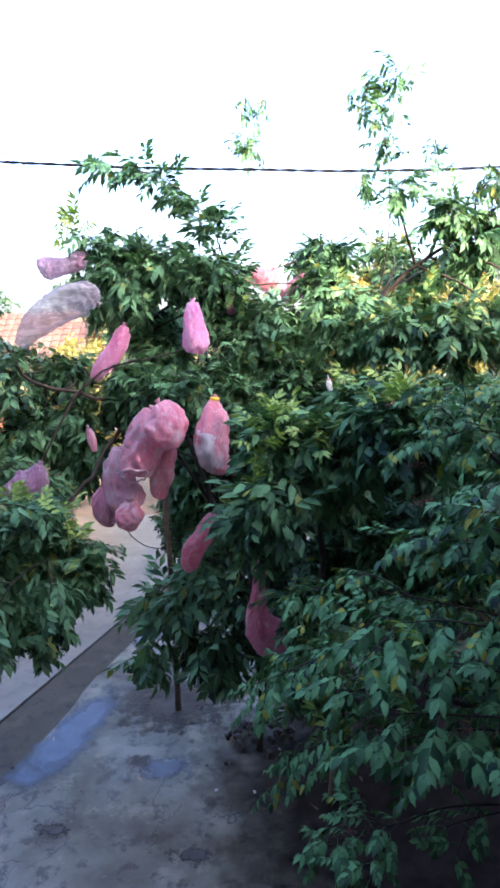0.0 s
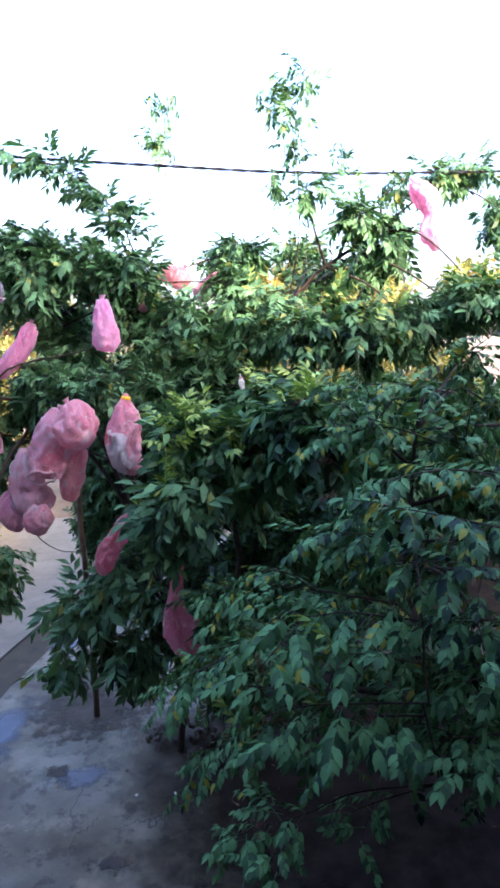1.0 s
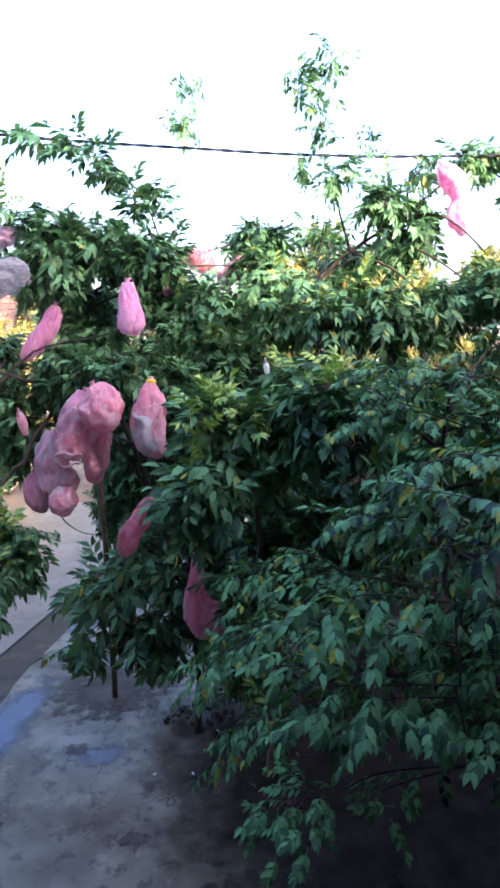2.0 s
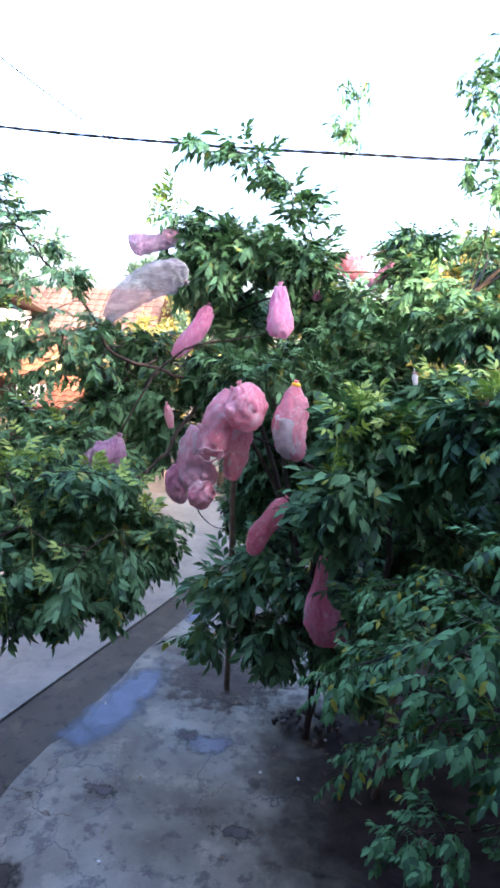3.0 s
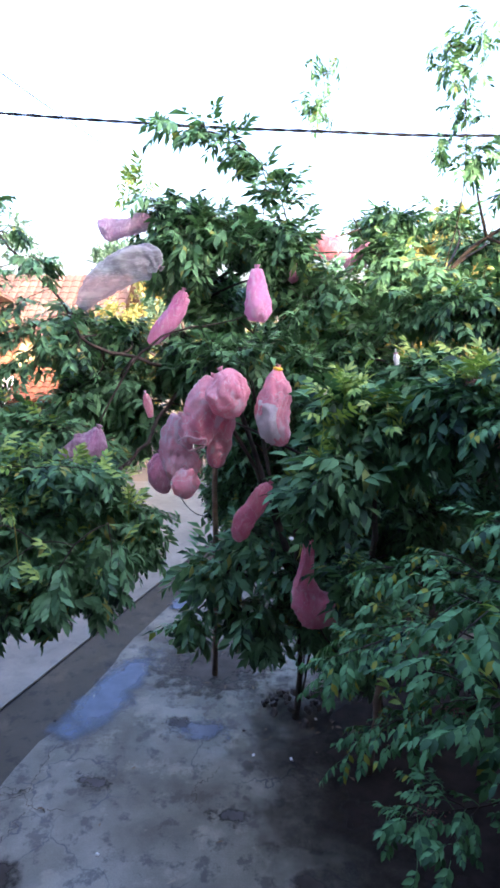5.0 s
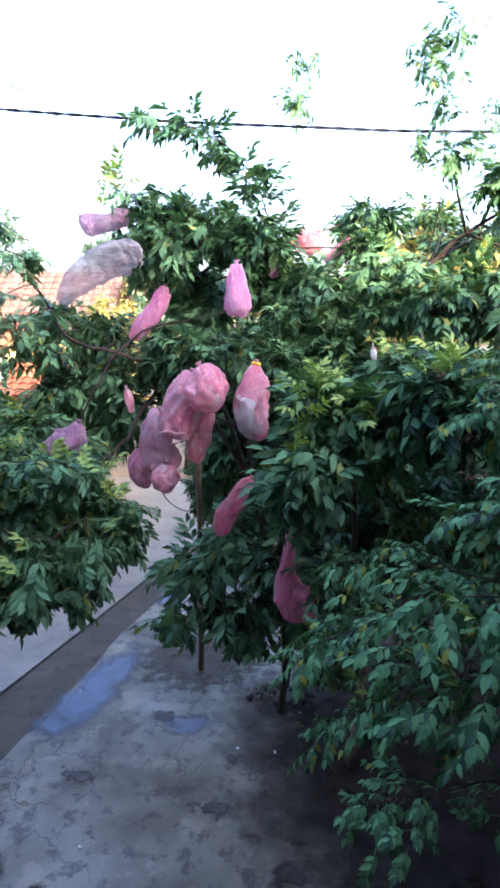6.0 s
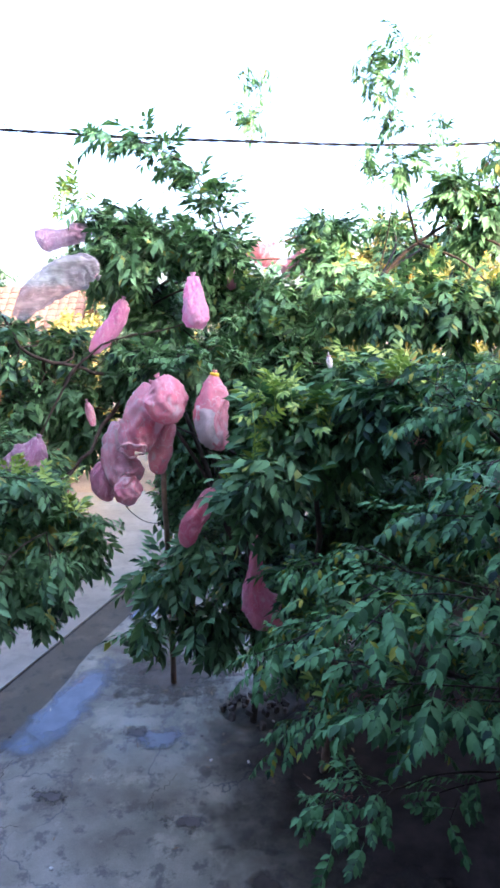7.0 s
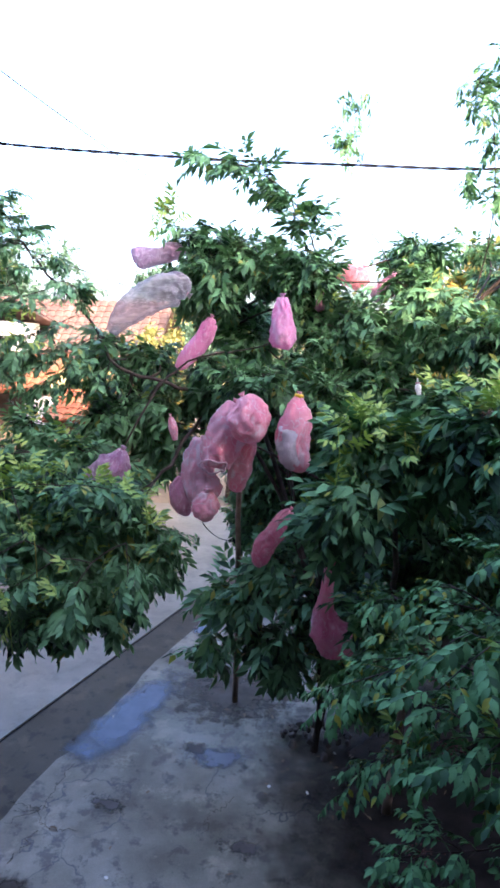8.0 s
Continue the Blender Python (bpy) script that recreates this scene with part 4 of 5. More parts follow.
# extra dense clumps, added overhead to darken the hollow beneath
NEAR_SHADE_CAP = [
    (0.90, 5.20, 3.55, 0.60, 0.50, 0.22, 1.6),
    (1.70, 5.30, 3.75, 0.70, 0.60, 0.25, 1.6),
    (2.60, 5.20, 3.85, 0.70, 0.70, 0.30, 1.4),
    (0.30, 5.00, 3.45, 0.35, 0.35, 0.20, 1.4),
    (1.60, 4.30, 3.70, 0.55, 0.45, 0.22, 1.4),
]
NEAR_UPPER = [
    (0.00, 3.85, 3.36, 0.14, 0.15, 0.14, 1.2),
    (0.22, 4.00, 3.90, 0.37, 0.25, 0.22, 1.3),
    (0.56, 4.00, 3.81, 0.41, 0.25, 0.20, 1.3),
    (0.61, 4.40, 3.49, 0.33, 0.25, 0.16, 0.7),
    (0.06, 3.90, 3.62, 0.17, 0.20, 0.22, 1.0),
    (0.09, 3.80, 3.45, 0.30, 0.25, 0.21, 1.0),
    (0.90, 3.70, 4.01, 0.38, 0.26, 0.26, 1.0),
    (0.82, 4.90, 3.97, 0.59, 0.25, 0.23, 1.3),
    (1.37, 4.60, 3.82, 0.47, 0.26, 0.26, 1.2),
]
NEAR_BACK = [
    (0.38, 4.70, 2.45, 0.15, 0.14, 0.20, 1.2),
    (0.46, 4.65, 2.15, 0.13, 0.14, 0.16, 1.2),
    (1.19, 6.10, 2.48, 0.62, 0.51, 0.51, 1.2),
    (0.66, 6.10, 1.88, 0.56, 0.45, 0.45, 1.2),
    (1.23, 6.60, 2.64, 0.92, 0.85, 0.85, 0.7),
    (2.52, 6.70, 2.84, 0.93, 0.93, 0.99, 0.5),
    (3.93, 6.70, 2.70, 0.93, 0.93, 0.99, 0.5),
    (1.88, 6.20, 1.86, 0.80, 0.57, 0.57, 0.5),
    (0.19, 6.30, 1.42, 0.52, 0.52, 0.52, 0.6),
    (0.55, 6.30, 0.73, 0.46, 0.35, 0.35, 0.4),
    (0.47, 5.90, 2.09, 0.44, 0.44, 0.60, 1.2),
    (0.76, 6.20, 1.22, 0.34, 0.34, 0.46, 0.5),
]
NEAR_SIDE = [
    (1.10, 3.10, 4.04, 0.32, 0.32, 0.32, 0.32),
    (0.95, 2.80, 3.57, 0.28, 0.25, 0.22, 0.32),
    (1.54, 2.90, 3.92, 0.29, 0.29, 0.38, 0.32),
    (1.92, 3.70, 4.38, 0.38, 0.25, 0.24, 0.32),
    (1.29, 2.20, 3.35, 0.20, 0.20, 0.24, 0.32),
    (1.61, 2.70, 3.52, 0.17, 0.17, 0.22, 0.32),
    (1.61, 3.30, 3.29, 0.21, 0.21, 0.18, 0.32),
    (1.59, 3.40, 3.00, 0.22, 0.22, 0.19, 0.32),
    (2.10, 4.30, 4.10, 0.28, 0.25, 0.24, 0.32),
    (2.58, 4.60, 3.97, 0.26, 0.26, 0.26, 0.32),
    (1.29, 2.20, 2.91, 0.18, 0.18, 0.12, 0.32),
    (1.20, 2.60, 3.02, 0.22, 0.22, 0.26, 0.32),
    (1.74, 2.80, 2.76, 0.23, 0.23, 0.31, 0.32),
    (1.34, 2.50, 2.56, 0.16, 0.16, 0.12, 0.32),
]
# unseen clumps, added on the right to shade the ground
OUTER_SHADE = [
    (2.2, 2.5, 3.7, 0.50, 0.50, 0.50, 0.8),
    (2.6, 3.6, 3.4, 0.60, 0.60, 0.60, 0.8),
    (1.9, 1.6, 3.2, 0.35, 0.40, 0.35, 0.8),
    (2.9, 2.4, 4.2, 0.50, 0.60, 0.40, 0.8),
]
NEAR_LOWER = [
    (0.60, 3.20, 2.85, 0.30, 0.22, 0.16, 0.45),
    (0.91, 3.00, 3.10, 0.30, 0.22, 0.16, 0.45),
    (1.11, 2.80, 2.89, 0.30, 0.22, 0.16, 0.45),
    (0.69, 2.80, 2.69, 0.28, 0.20, 0.12, 0.30),
    (0.45, 3.10, 2.61, 0.26, 0.20, 0.12, 0.25),
    (0.91, 2.60, 2.58, 0.28, 0.20, 0.12, 0.30),
    (1.37, 2.70, 2.88, 0.30, 0.22, 0.16, 0.45),
    (1.34, 2.50, 2.61, 0.30, 0.22, 0.16, 0.45),
    (1.21, 2.70, 2.71, 0.30, 0.22, 0.16, 0.45),
    (1.65, 2.60, 2.70, 0.30, 0.22, 0.16, 0.45),
]
STAR_LOWER_A = [
    ([(1.16, 2.6, 3.25), (0.73, 2.75, 3.3), (0.43, 2.9, 3.29), (0.12, 3.05, 3.19)], 0.71, 0.1),
    ([(0.73, 2.75, 3.3), (0.57, 2.8, 3.39), (0.37, 2.9, 3.35)], 0.67, 0.5),
    ([(1.14, 2.4, 3.67), (0.83, 2.5, 3.66), (0.53, 2.65, 3.63)], 0.80, 0.15),
    ([(0.99, 2.1, 3.43), (0.73, 2.2, 3.44), (0.55, 2.25, 3.42), (0.42, 2.5, 3.4)], 0.92, 0.1),
]
STAR_LOWER_B = [
    ([(0.77, 2.5, 3.07), (0.48, 2.6, 3.14), (0.24, 2.8, 3.01), (0.08, 3.0, 2.81)], 0.80, 0.15),
    ([(0.34, 2.6, 3.11), (0.14, 2.6, 3.02), (-0.12, 2.6, 2.92)], 0.66, 0.1),
    ([(0.98, 2.05, 3.28), (0.73, 2.1, 3.32), (0.52, 2.2, 3.25)], 0.97, 0.1),
    ([(0.98, 2.0, 3.15), (0.76, 2.05, 3.14), (0.5, 2.1, 3.12), (0.26, 2.2, 2.99)], 0.97, 0.15),
]
STAR_TAIL = [
    ([(0.5, 2.1, 3.12), (0.41, 2.2, 3.15), (0.21, 2.5, 3.0)], 0.74, 0.3),
    ([(0.55, 2.3, 2.92), (0.31, 2.45, 2.77), (0.11, 2.6, 2.59)], 0.70, 0.3),
    ([(0.97, 2.0, 3.1), (0.73, 2.1, 3.05), (0.48, 2.1, 3.0), (0.33, 2.15, 2.96)], 0.74, 0.15),
    ([(1.01, 1.95, 2.85), (0.7, 2.0, 2.81), (0.52, 2.0, 2.75), (0.33, 2.0, 2.71), (0.16, 2.0, 2.66)], 0.66, 0.66),
    ([(1.01, 1.95, 2.85), (0.83, 2.0, 2.77), (0.69, 2.0, 2.73), (0.62, 2.0, 2.67)], 0.59, 0.5),
]
STAR_RIGHT_A = [
    ([(1.67, 2.6, 3.84), (1.32, 2.6, 3.9), (0.99, 2.5, 3.89), (0.85, 2.6, 3.81)], 0.88, 0.1),
    ([(1.5, 2.3, 3.69), (1.18, 2.25, 3.78), (0.92, 2.2, 3.85), (0.79, 2.2, 3.8)], 1.05, 0.1),
    ([(1.47, 2.2, 3.52), (1.22, 2.2, 3.6), (0.97, 2.2, 3.63), (0.83, 2.3, 3.55)], 0.92, 0.1),
    ([(1.46, 2.1, 3.34), (1.22, 2.1, 3.42), (0.99, 2.1, 3.43)], 0.92, 0.1),
]
STAR_RIGHT_B = [
    ([(1.5, 2.1, 3.12), (1.28, 2.1, 3.17), (1.04, 2.05, 3.16)], 0.92, 0.1),
    ([(1.44, 2.0, 3.0), (1.24, 2.0, 2.99), (0.99, 2.0, 2.99), (0.85, 2.0, 2.95)], 0.92, 0.1),
    ([(1.39, 1.9, 2.86), (1.26, 1.95, 2.82), (1.15, 2.0, 2.73)], 0.76, 0.3),
    ([(1.41, 2.9, 3.97), (1.15, 3.0, 4.05), (0.87, 3.1, 3.98), (0.75, 3.2, 3.91)], 0.76, 0.1),
    ([(1.63, 3.2, 4.19), (1.3, 3.2, 4.25), (1.04, 3.3, 4.23), (0.89, 3.4, 4.16)], 0.71, 0.1),
]
# hidden clumps, added to keep sky off the leaves behind the bags
BACK_SHADE = [
    (-0.60, 7.20, 4.15, 0.60, 0.50, 0.28, 1.5),
    (0.05, 7.10, 4.25, 0.60, 0.50, 0.28, 1.5),
    (-0.50, 7.90, 3.30, 0.70, 0.35, 0.60, 1.3),
    (0.10, 7.60, 2.60, 0.60, 0.35, 0.60, 1.3),
]
# hidden clumps, added to shut light out of the right-hand hollow
NEAR_SHADE = [
    (1.20, 7.20, 3.85, 0.80, 0.50, 0.25, 1.5),
    (2.40, 7.20, 3.90, 0.80, 0.50, 0.25, 1.5),
    (1.30, 7.70, 3.10, 0.90, 0.30, 0.60, 1.2),
]
ARCH_BOUGH = [
    ([(-0.39, 5.50, 5.25), (-0.38, 5.50, 5.46), (-0.39, 5.50, 5.66), (-0.53, 5.50, 5.82), (-0.79, 5.50, 5.96), (-1.06, 5.50, 6.01), (-1.30, 5.50, 6.02)], 1.12, 0.05),
    ([(-0.25, 5.45, 5.15), (-0.20, 5.42, 5.40), (-0.25, 5.40, 5.62)], 1.1, 0.05),
]
TALL_BOUGHS_A = [
    ([(-2.73, 5.3, 5.31), (-2.88, 5.35, 5.53), (-3.07, 5.4, 5.77)], 0.78, 0.0),
    ([(-2.99, 5.4, 5.67), (-3.19, 5.4, 5.71), (-3.34, 5.4, 5.72)], 0.73, 0.2),
    ([(-2.99, 5.4, 5.67), (-2.91, 5.4, 5.73), (-2.79, 5.4, 5.75)], 0.73, 0.2),
    ([(-2.88, 5.35, 5.51), (-3.08, 5.3, 5.52), (-3.32, 5.3, 5.56)], 0.78, 0.2),
    ([(-2.8, 5.3, 5.4), (-2.63, 5.3, 5.43), (-2.5, 5.3, 5.36)], 0.78, 0.2),
    ([(-2.71, 5.3, 5.28), (-2.94, 5.2, 5.3), (-3.16, 5.1, 5.22)], 0.83, 0.15),
    ([(-2.57, 5.3, 5.16), (-2.46, 5.3, 5.21), (-2.38, 5.3, 5.12)], 0.78, 0.2),
]
TALL_BOUGHS_B = [
    ([(-2.51, 5.3, 5.09), (-2.75, 5.1, 5.06), (-3.02, 5.0, 5.02), (-3.18, 4.9, 4.91)], 0.82, 0.15),
    ([(-2.35, 5.3, 4.97), (-2.23, 5.2, 4.92), (-2.14, 5.2, 4.75)], 0.77, 0.1),
    ([(-2.45, 5.3, 4.92), (-2.8, 5.0, 4.76), (-3.17, 4.8, 4.66), (-3.49, 4.7, 4.5)], 0.92, 0.15),
    ([(-3.17, 4.8, 4.66), (-3.22, 4.7, 4.46), (-3.27, 4.7, 4.27)], 0.92, 0.1),
    ([(-2.25, 5.3, 4.68), (-2.53, 5.0, 4.51), (-2.85, 4.8, 4.44), (-3.11, 4.7, 4.19)], 0.92, 0.15),
    ([(-2.11, 5.3, 4.49), (-2.35, 5.1, 4.37), (-2.68, 5.0, 4.26), (-2.95, 4.9, 4.14)], 0.86, 0.1),
    ([(-2.0, 5.3, 4.34), (-2.17, 5.2, 4.29), (-2.4, 5.1, 4.15), (-2.67, 5.0, 4.01)], 0.86, 0.1),
]
TALL_BOUGHS_C = [
    ([(-1.94, 5.3, 4.3), (-1.96, 5.2, 4.2), (-2.13, 5.1, 4.09)], 0.82, 0.1),
    ([(-2.37, 5.0, 4.47), (-2.85, 4.8, 4.25), (-3.27, 4.7, 4.13)], 0.82, 0.1),
    ([(-2.91, 5.0, 4.73), (-3.23, 4.8, 4.78), (-3.44, 4.7, 4.71)], 0.82, 0.1),
    ([(-2.69, 5.1, 4.94), (-2.94, 4.95, 4.82), (-3.28, 4.8, 4.84)], 0.82, 0.1),
]
FRINGE_BOUGHS = [
    ([(-2.23, 4.0, 3.45), (-2.61, 3.8, 3.32), (-2.87, 3.7, 3.11)], 0.80, 0.1),
    ([(-2.57, 4.4, 3.56), (-2.96, 4.3, 3.48), (-3.38, 4.3, 3.49)], 0.72, 0.1),
    ([(-2.32, 4.5, 3.61), (-2.67, 4.4, 3.68), (-3.03, 4.4, 3.6)], 0.80, 0.2),
    ([(-1.99, 3.7, 3.18), (-2.31, 3.6, 3.01), (-2.55, 3.5, 2.89)], 0.84, 0.2),
    ([(-1.78, 3.7, 3.06), (-2.02, 3.6, 2.9), (-2.31, 3.6, 2.68)], 0.84, 0.3),
    ([(-1.54, 3.7, 3.05), (-1.65, 3.6, 2.87), (-1.77, 3.6, 2.68)], 0.84, 0.3),
    ([(-1.37, 3.9, 3.13), (-1.33, 3.8, 2.93), (-1.4, 3.8, 2.72)], 0.84, 0.2),
    ([(-1.92, 4.0, 3.48), (-1.55, 3.9, 3.51), (-1.29, 4.0, 3.4)], 0.80, 0.1),
]
LEFT_SPRIGS = [
    (-1.48, 5.60, 5.55, 0.13, 22),
    (-2.87, 4.30, 3.59, 0.16, 7),
    (-2.30, 4.00, 3.50, 0.14, 7),
    (-1.99, 4.00, 3.52, 0.14, 6),
    (-2.89, 3.80, 3.20, 0.14, 6),
    (-2.93, 3.70, 3.01, 0.10, 4),
    (-1.27, 4.00, 3.40, 0.12, 5),
    (-3.38, 4.65, 4.46, 0.16, 9),
    (-3.22, 4.75, 4.58, 0.14, 7),
    (-3.08, 4.65, 4.24, 0.14, 7),
    (-2.62, 4.75, 4.50, 0.14, 6),
    (-1.89, 3.60, 3.27, 0.08, 4),
    (-2.03, 3.50, 2.77, 0.08, 4),
]
RIGHT_SPRIGS = [
    (0.14, 3.80, 4.08, 0.12, 9),
    (0.25, 3.80, 4.05, 0.10, 5),
    (0.42, 3.80, 3.90, 0.08, 5),
    (0.84, 4.30, 4.12, 0.10, 4),
    (1.04, 4.30, 4.20, 0.10, 4),
    (0.01, 3.70, 3.93, 0.08, 4),
]
tree(
    "longan_tree", "large longan tree, fruit tied up in pink net bags", (0.0, 6.25, 0.0),
    [(0.0, 6.25, -0.05), (0.04, 6.18, 0.7), FORK], [
        ([FORK, (-0.35, 6.1, 3.0), (-0.5, 6.0, 4.2), *[(-0.19, 5.60, 5.04), (-0.22, 5.50, 5.37), (-0.33, 5.50, 5.60), (-0.51, 5.50, 5.80), (-0.85, 5.50, 5.97), (-1.15, 5.50, 6.01)]], 0.010, [], 0.95),
        ([FORK, (-0.5, 6.2, 3.2), (-0.85, 6.0, 4.2), (-0.95, 5.8, 5.0)], 0.034, CROWN_TOP, 0.85),
        ([FORK, (-0.3, 6.7, 2.6), (-0.45, 6.8, 3.4), (-0.7, 6.7, 4.4)], 0.026, BACK_MASS + BACK_SHADE, 0.85),
        ([FORK, (0.0, 5.7, 3.0), (0.3, 5.4, 4.0), (0.9, 5.3, 4.7)], 0.045, CROWN_MIDDLE, 0.85),
        ([FORK, (0.5, 6.0, 3.4), (1.2, 5.8, 4.8), (1.9, 5.6, 5.4), (2.8, 5.8, 6.0)], 0.026, CROWN_BACK, 0.8),
        ([(1.2, 5.8, 4.8), (1.25, 5.5, 5.4), (1.2, 5.35, 6.0), (1.1, 5.3, 6.5)], 0.006, TOP_SPRIGS, 0.55),
        ([(0.52, 6.00, 5.17), (0.39, 6.00, 5.41), (0.18, 6.00, 5.69), (0.19, 6.00, 6.06), (0.09, 6.00, 6.50)], 0.005, LONE_SPRIG, 0.55),
        ([FORK, (-0.35, 6.1, 2.1), (-0.8, 6.15, 1.75)], 0.022, LOWER_SPRAY, 1.4),
        ([FORK, (-0.55, 6.2, 3.1), (-1.1, 5.8, 3.9), *[(-1.41, 5.30, 4.11), (-1.89, 5.30, 4.26), (-2.12, 5.35, 4.62), (-2.61, 5.40, 5.13), (-3.05, 5.40, 5.62)]], 0.022, LEFT_LIMB, 1.0),
        ([(-1.1, 5.8, 3.9), *[(-1.28, 5.30, 3.60), (-1.36, 5.00, 3.42), (-1.66, 4.85, 3.20)], (-2.5, 4.65, 3.15)], 0.022, LOWER_LEFT + LOWER_LEFT_EDGE, 0.78),
        ([(0.02, 6.22, 0.02), (0.14, 6.2, 0.8), (0.34, 6.0, 1.7)], 0.016, [], 1.0),
        ([(-0.03, 6.3, 0.02), (0.10, 6.4, 0.7), (0.04, 6.3, 1.6)], 0.014, [], 1.0),
        ([(0.45, 6.1, 0.9), (0.25, 5.8, 1.3), (0.1, 5.5, 1.75)], 0.014, [], 1.0),
        ([(-1.48, 5.15, 4.07), (-1.36, 5.15, 4.20), (-1.11, 5.15, 4.36), (-0.74, 5.20, 4.42), (-0.39, 5.30, 4.53)], 0.012, [], 1.0),
    ], LONGAN_LEAVES, LONGAN, 66, 6, 5, 0.009, trunk_r=0.036, far_species=LONGAN_FAR,
    step=0.04, boughs=ARCH_BOUGH + TALL_BOUGHS_A + TALL_BOUGHS_B + TALL_BOUGHS_C + FRINGE_BOUGHS, sprigs=LEFT_SPRIGS)
tree(
    "longan_tree", "bushy longan tree with drooping leaves over the yard", (0.95, 6.3, 0.0),
    [(0.95, 6.3, -0.05), (0.85, 6.0, 0.9), (0.6, 5.2, 1.7)], [
        ([(0.6, 5.2, 1.7), (0.6, 5.1, 2.6), (0.55, 4.7, 3.3), (0.6, 4.1, 3.9)], 0.035, NEAR_UPPER + NEAR_SHADE_CAP, 1.0),
        ([(0.85, 6.0, 0.9), (1.0, 6.3, 1.8), (1.2, 6.5, 2.7)], 0.03, NEAR_BACK + NEAR_SHADE, 1.0),
    ], LONGAN_LEAVES, LONGAN, 76, 6, 6, 0.018, trunk_r=0.055, far_species=LONGAN_FAR, sprigs=RIGHT_SPRIGS)
tree(
    "starfruit_tree", "starfruit tree with small oval leaflets and red flowers", (2.7, 2.6, 0.0),
    [(2.7, 2.6, -0.05), (2.5, 2.7, 0.9), (1.9, 3.0, 2.1)], [
        ([(1.9, 3.0, 2.1), (1.5, 3.2, 2.9), (1.35, 3.1, 3.6), (1.4, 3.1, 4.2)], 0.022, NEAR_SIDE + OUTER_SHADE, 0.85),
        ([(1.9, 3.0, 2.1), (1.2, 2.9, 2.6), (0.75, 2.5, 2.9), (0.5, 2.2, 3.0)], 0.018, NEAR_LOWER, 0.85),
    ], STAR_LEAVES, STARFRUIT, 64, 4, 7, 0.004, roll=0.25, lift=0.05, sag=0.05, step=0.066, boughs=STAR_LOWER_A + STAR_LOWER_B + STAR_TAIL + STAR_RIGHT_A + STAR_RIGHT_B)


# ---- rubble, litter, flowers ----
def stones(centre, spread, count, seed):
    rng = np.random.default_rng(seed)
    for k in range(count):
        bm = bmesh.new()
        bmesh.ops.create_cube(bm, size=1.5)
        bmesh.ops.bevel(bm, geom=bm.edges[:], offset=0.28, segments=1, affect="EDGES")
        sx, sy, sz = rng.uniform(0.025, 0.06, 3)
        for v in bm.verts:
            n = 1 + 0.35 * noise.noise(v.co * 1.3 + Vector((k * 3.1, seed, 0)))
            v.co = Vector((v.co.x * sx * n, v.co.y * sy * n, v.co.z * sz * 0.8 * n))
        ob = part("stone", bm, STONE)
        a, r = rng.uniform(0, 2 * math.pi), spread * math.sqrt(rng.random())
        lift = max(0.0, 0.22 * (1 - r / spread))
        ob.location = (centre[0] + r * math.cos(a), centre[1] + r * math.sin(a) * 0.8, 0.02 + lift)
        ob.rotation_euler = tuple(rng.uniform(0, 3, 3))
        tagged(ob, "rough broken grey-brown stone at the tree foot", "stone", group="stones round the trunk")


stones((0.02, 6.42), 0.40, 34, 4)


for i, (x, y) in enumerate([(-0.57, 5.99), (-0.45, 5.61), (-0.06, 5.57), (-1.73, 4.35), (-2.71, 6.05), (-2.19, 7.1), (0.23, 6.22)]):
    bm = bmesh.new()
    bmesh.ops.create_cube(bm, size=1.0)
    bmesh.ops.bevel(bm, geom=bm.edges[:], offset=0.2, segments=1, affect="EDGES")
    for v in bm.verts:
        v.co = Vector((v.co.x * 0.036, v.co.y * 0.024, v.co.z * 0.016)) * (1 + 0.4 * noise.noise(v.co * 2 + Vector((i * 2.3, 0, 0))))
    ob = part("pebble", bm, STONE if i in (0, 4, 5) else WHITE_WALL)
    ob.location, ob.rotation_euler = (x, y, 0.009), (0, 0, i * 0.9)
    tagged(ob, "dark pebble lying on the concrete" if i in (0, 4, 5) else "small pale chip of stone on the concrete", "stone", group="loose bits in the yard")


def litter(count, seed):
    """Dry fallen leaves, thickest under the trees."""
    rng = np.random.default_rng(seed)
    pieces = []
    for k in range(count):
        if rng.random() < 0.6:
            at = np.array([rng.normal(0.1, 0.6), rng.normal(6.0, 0.6), 0.006])
        else:
            at = np.array([rng.uniform(-2.4, 3), rng.uniform(3.5, 9), 0.006])
        a = rng.uniform(0, 6.28)
        pieces.append(leaflet(at, np.array([math.cos(a), math.sin(a), 0.05]), np.array([0, 0, 1.0]), rng.uniform(0.04, 0.10), rng.uniform(0.015, 0.035), rng.uniform(-0.2, 0.1), 0.3, rng))
    v, t = join(pieces)
    ob = link("leaf_litter", tri_mesh("leaf_litter", v, t), DRY_LEAF)
    return tagged(ob, "dry brown fallen leaves scattered on the concrete", "leaf litter", kind="stuff")


litter(60, 9)


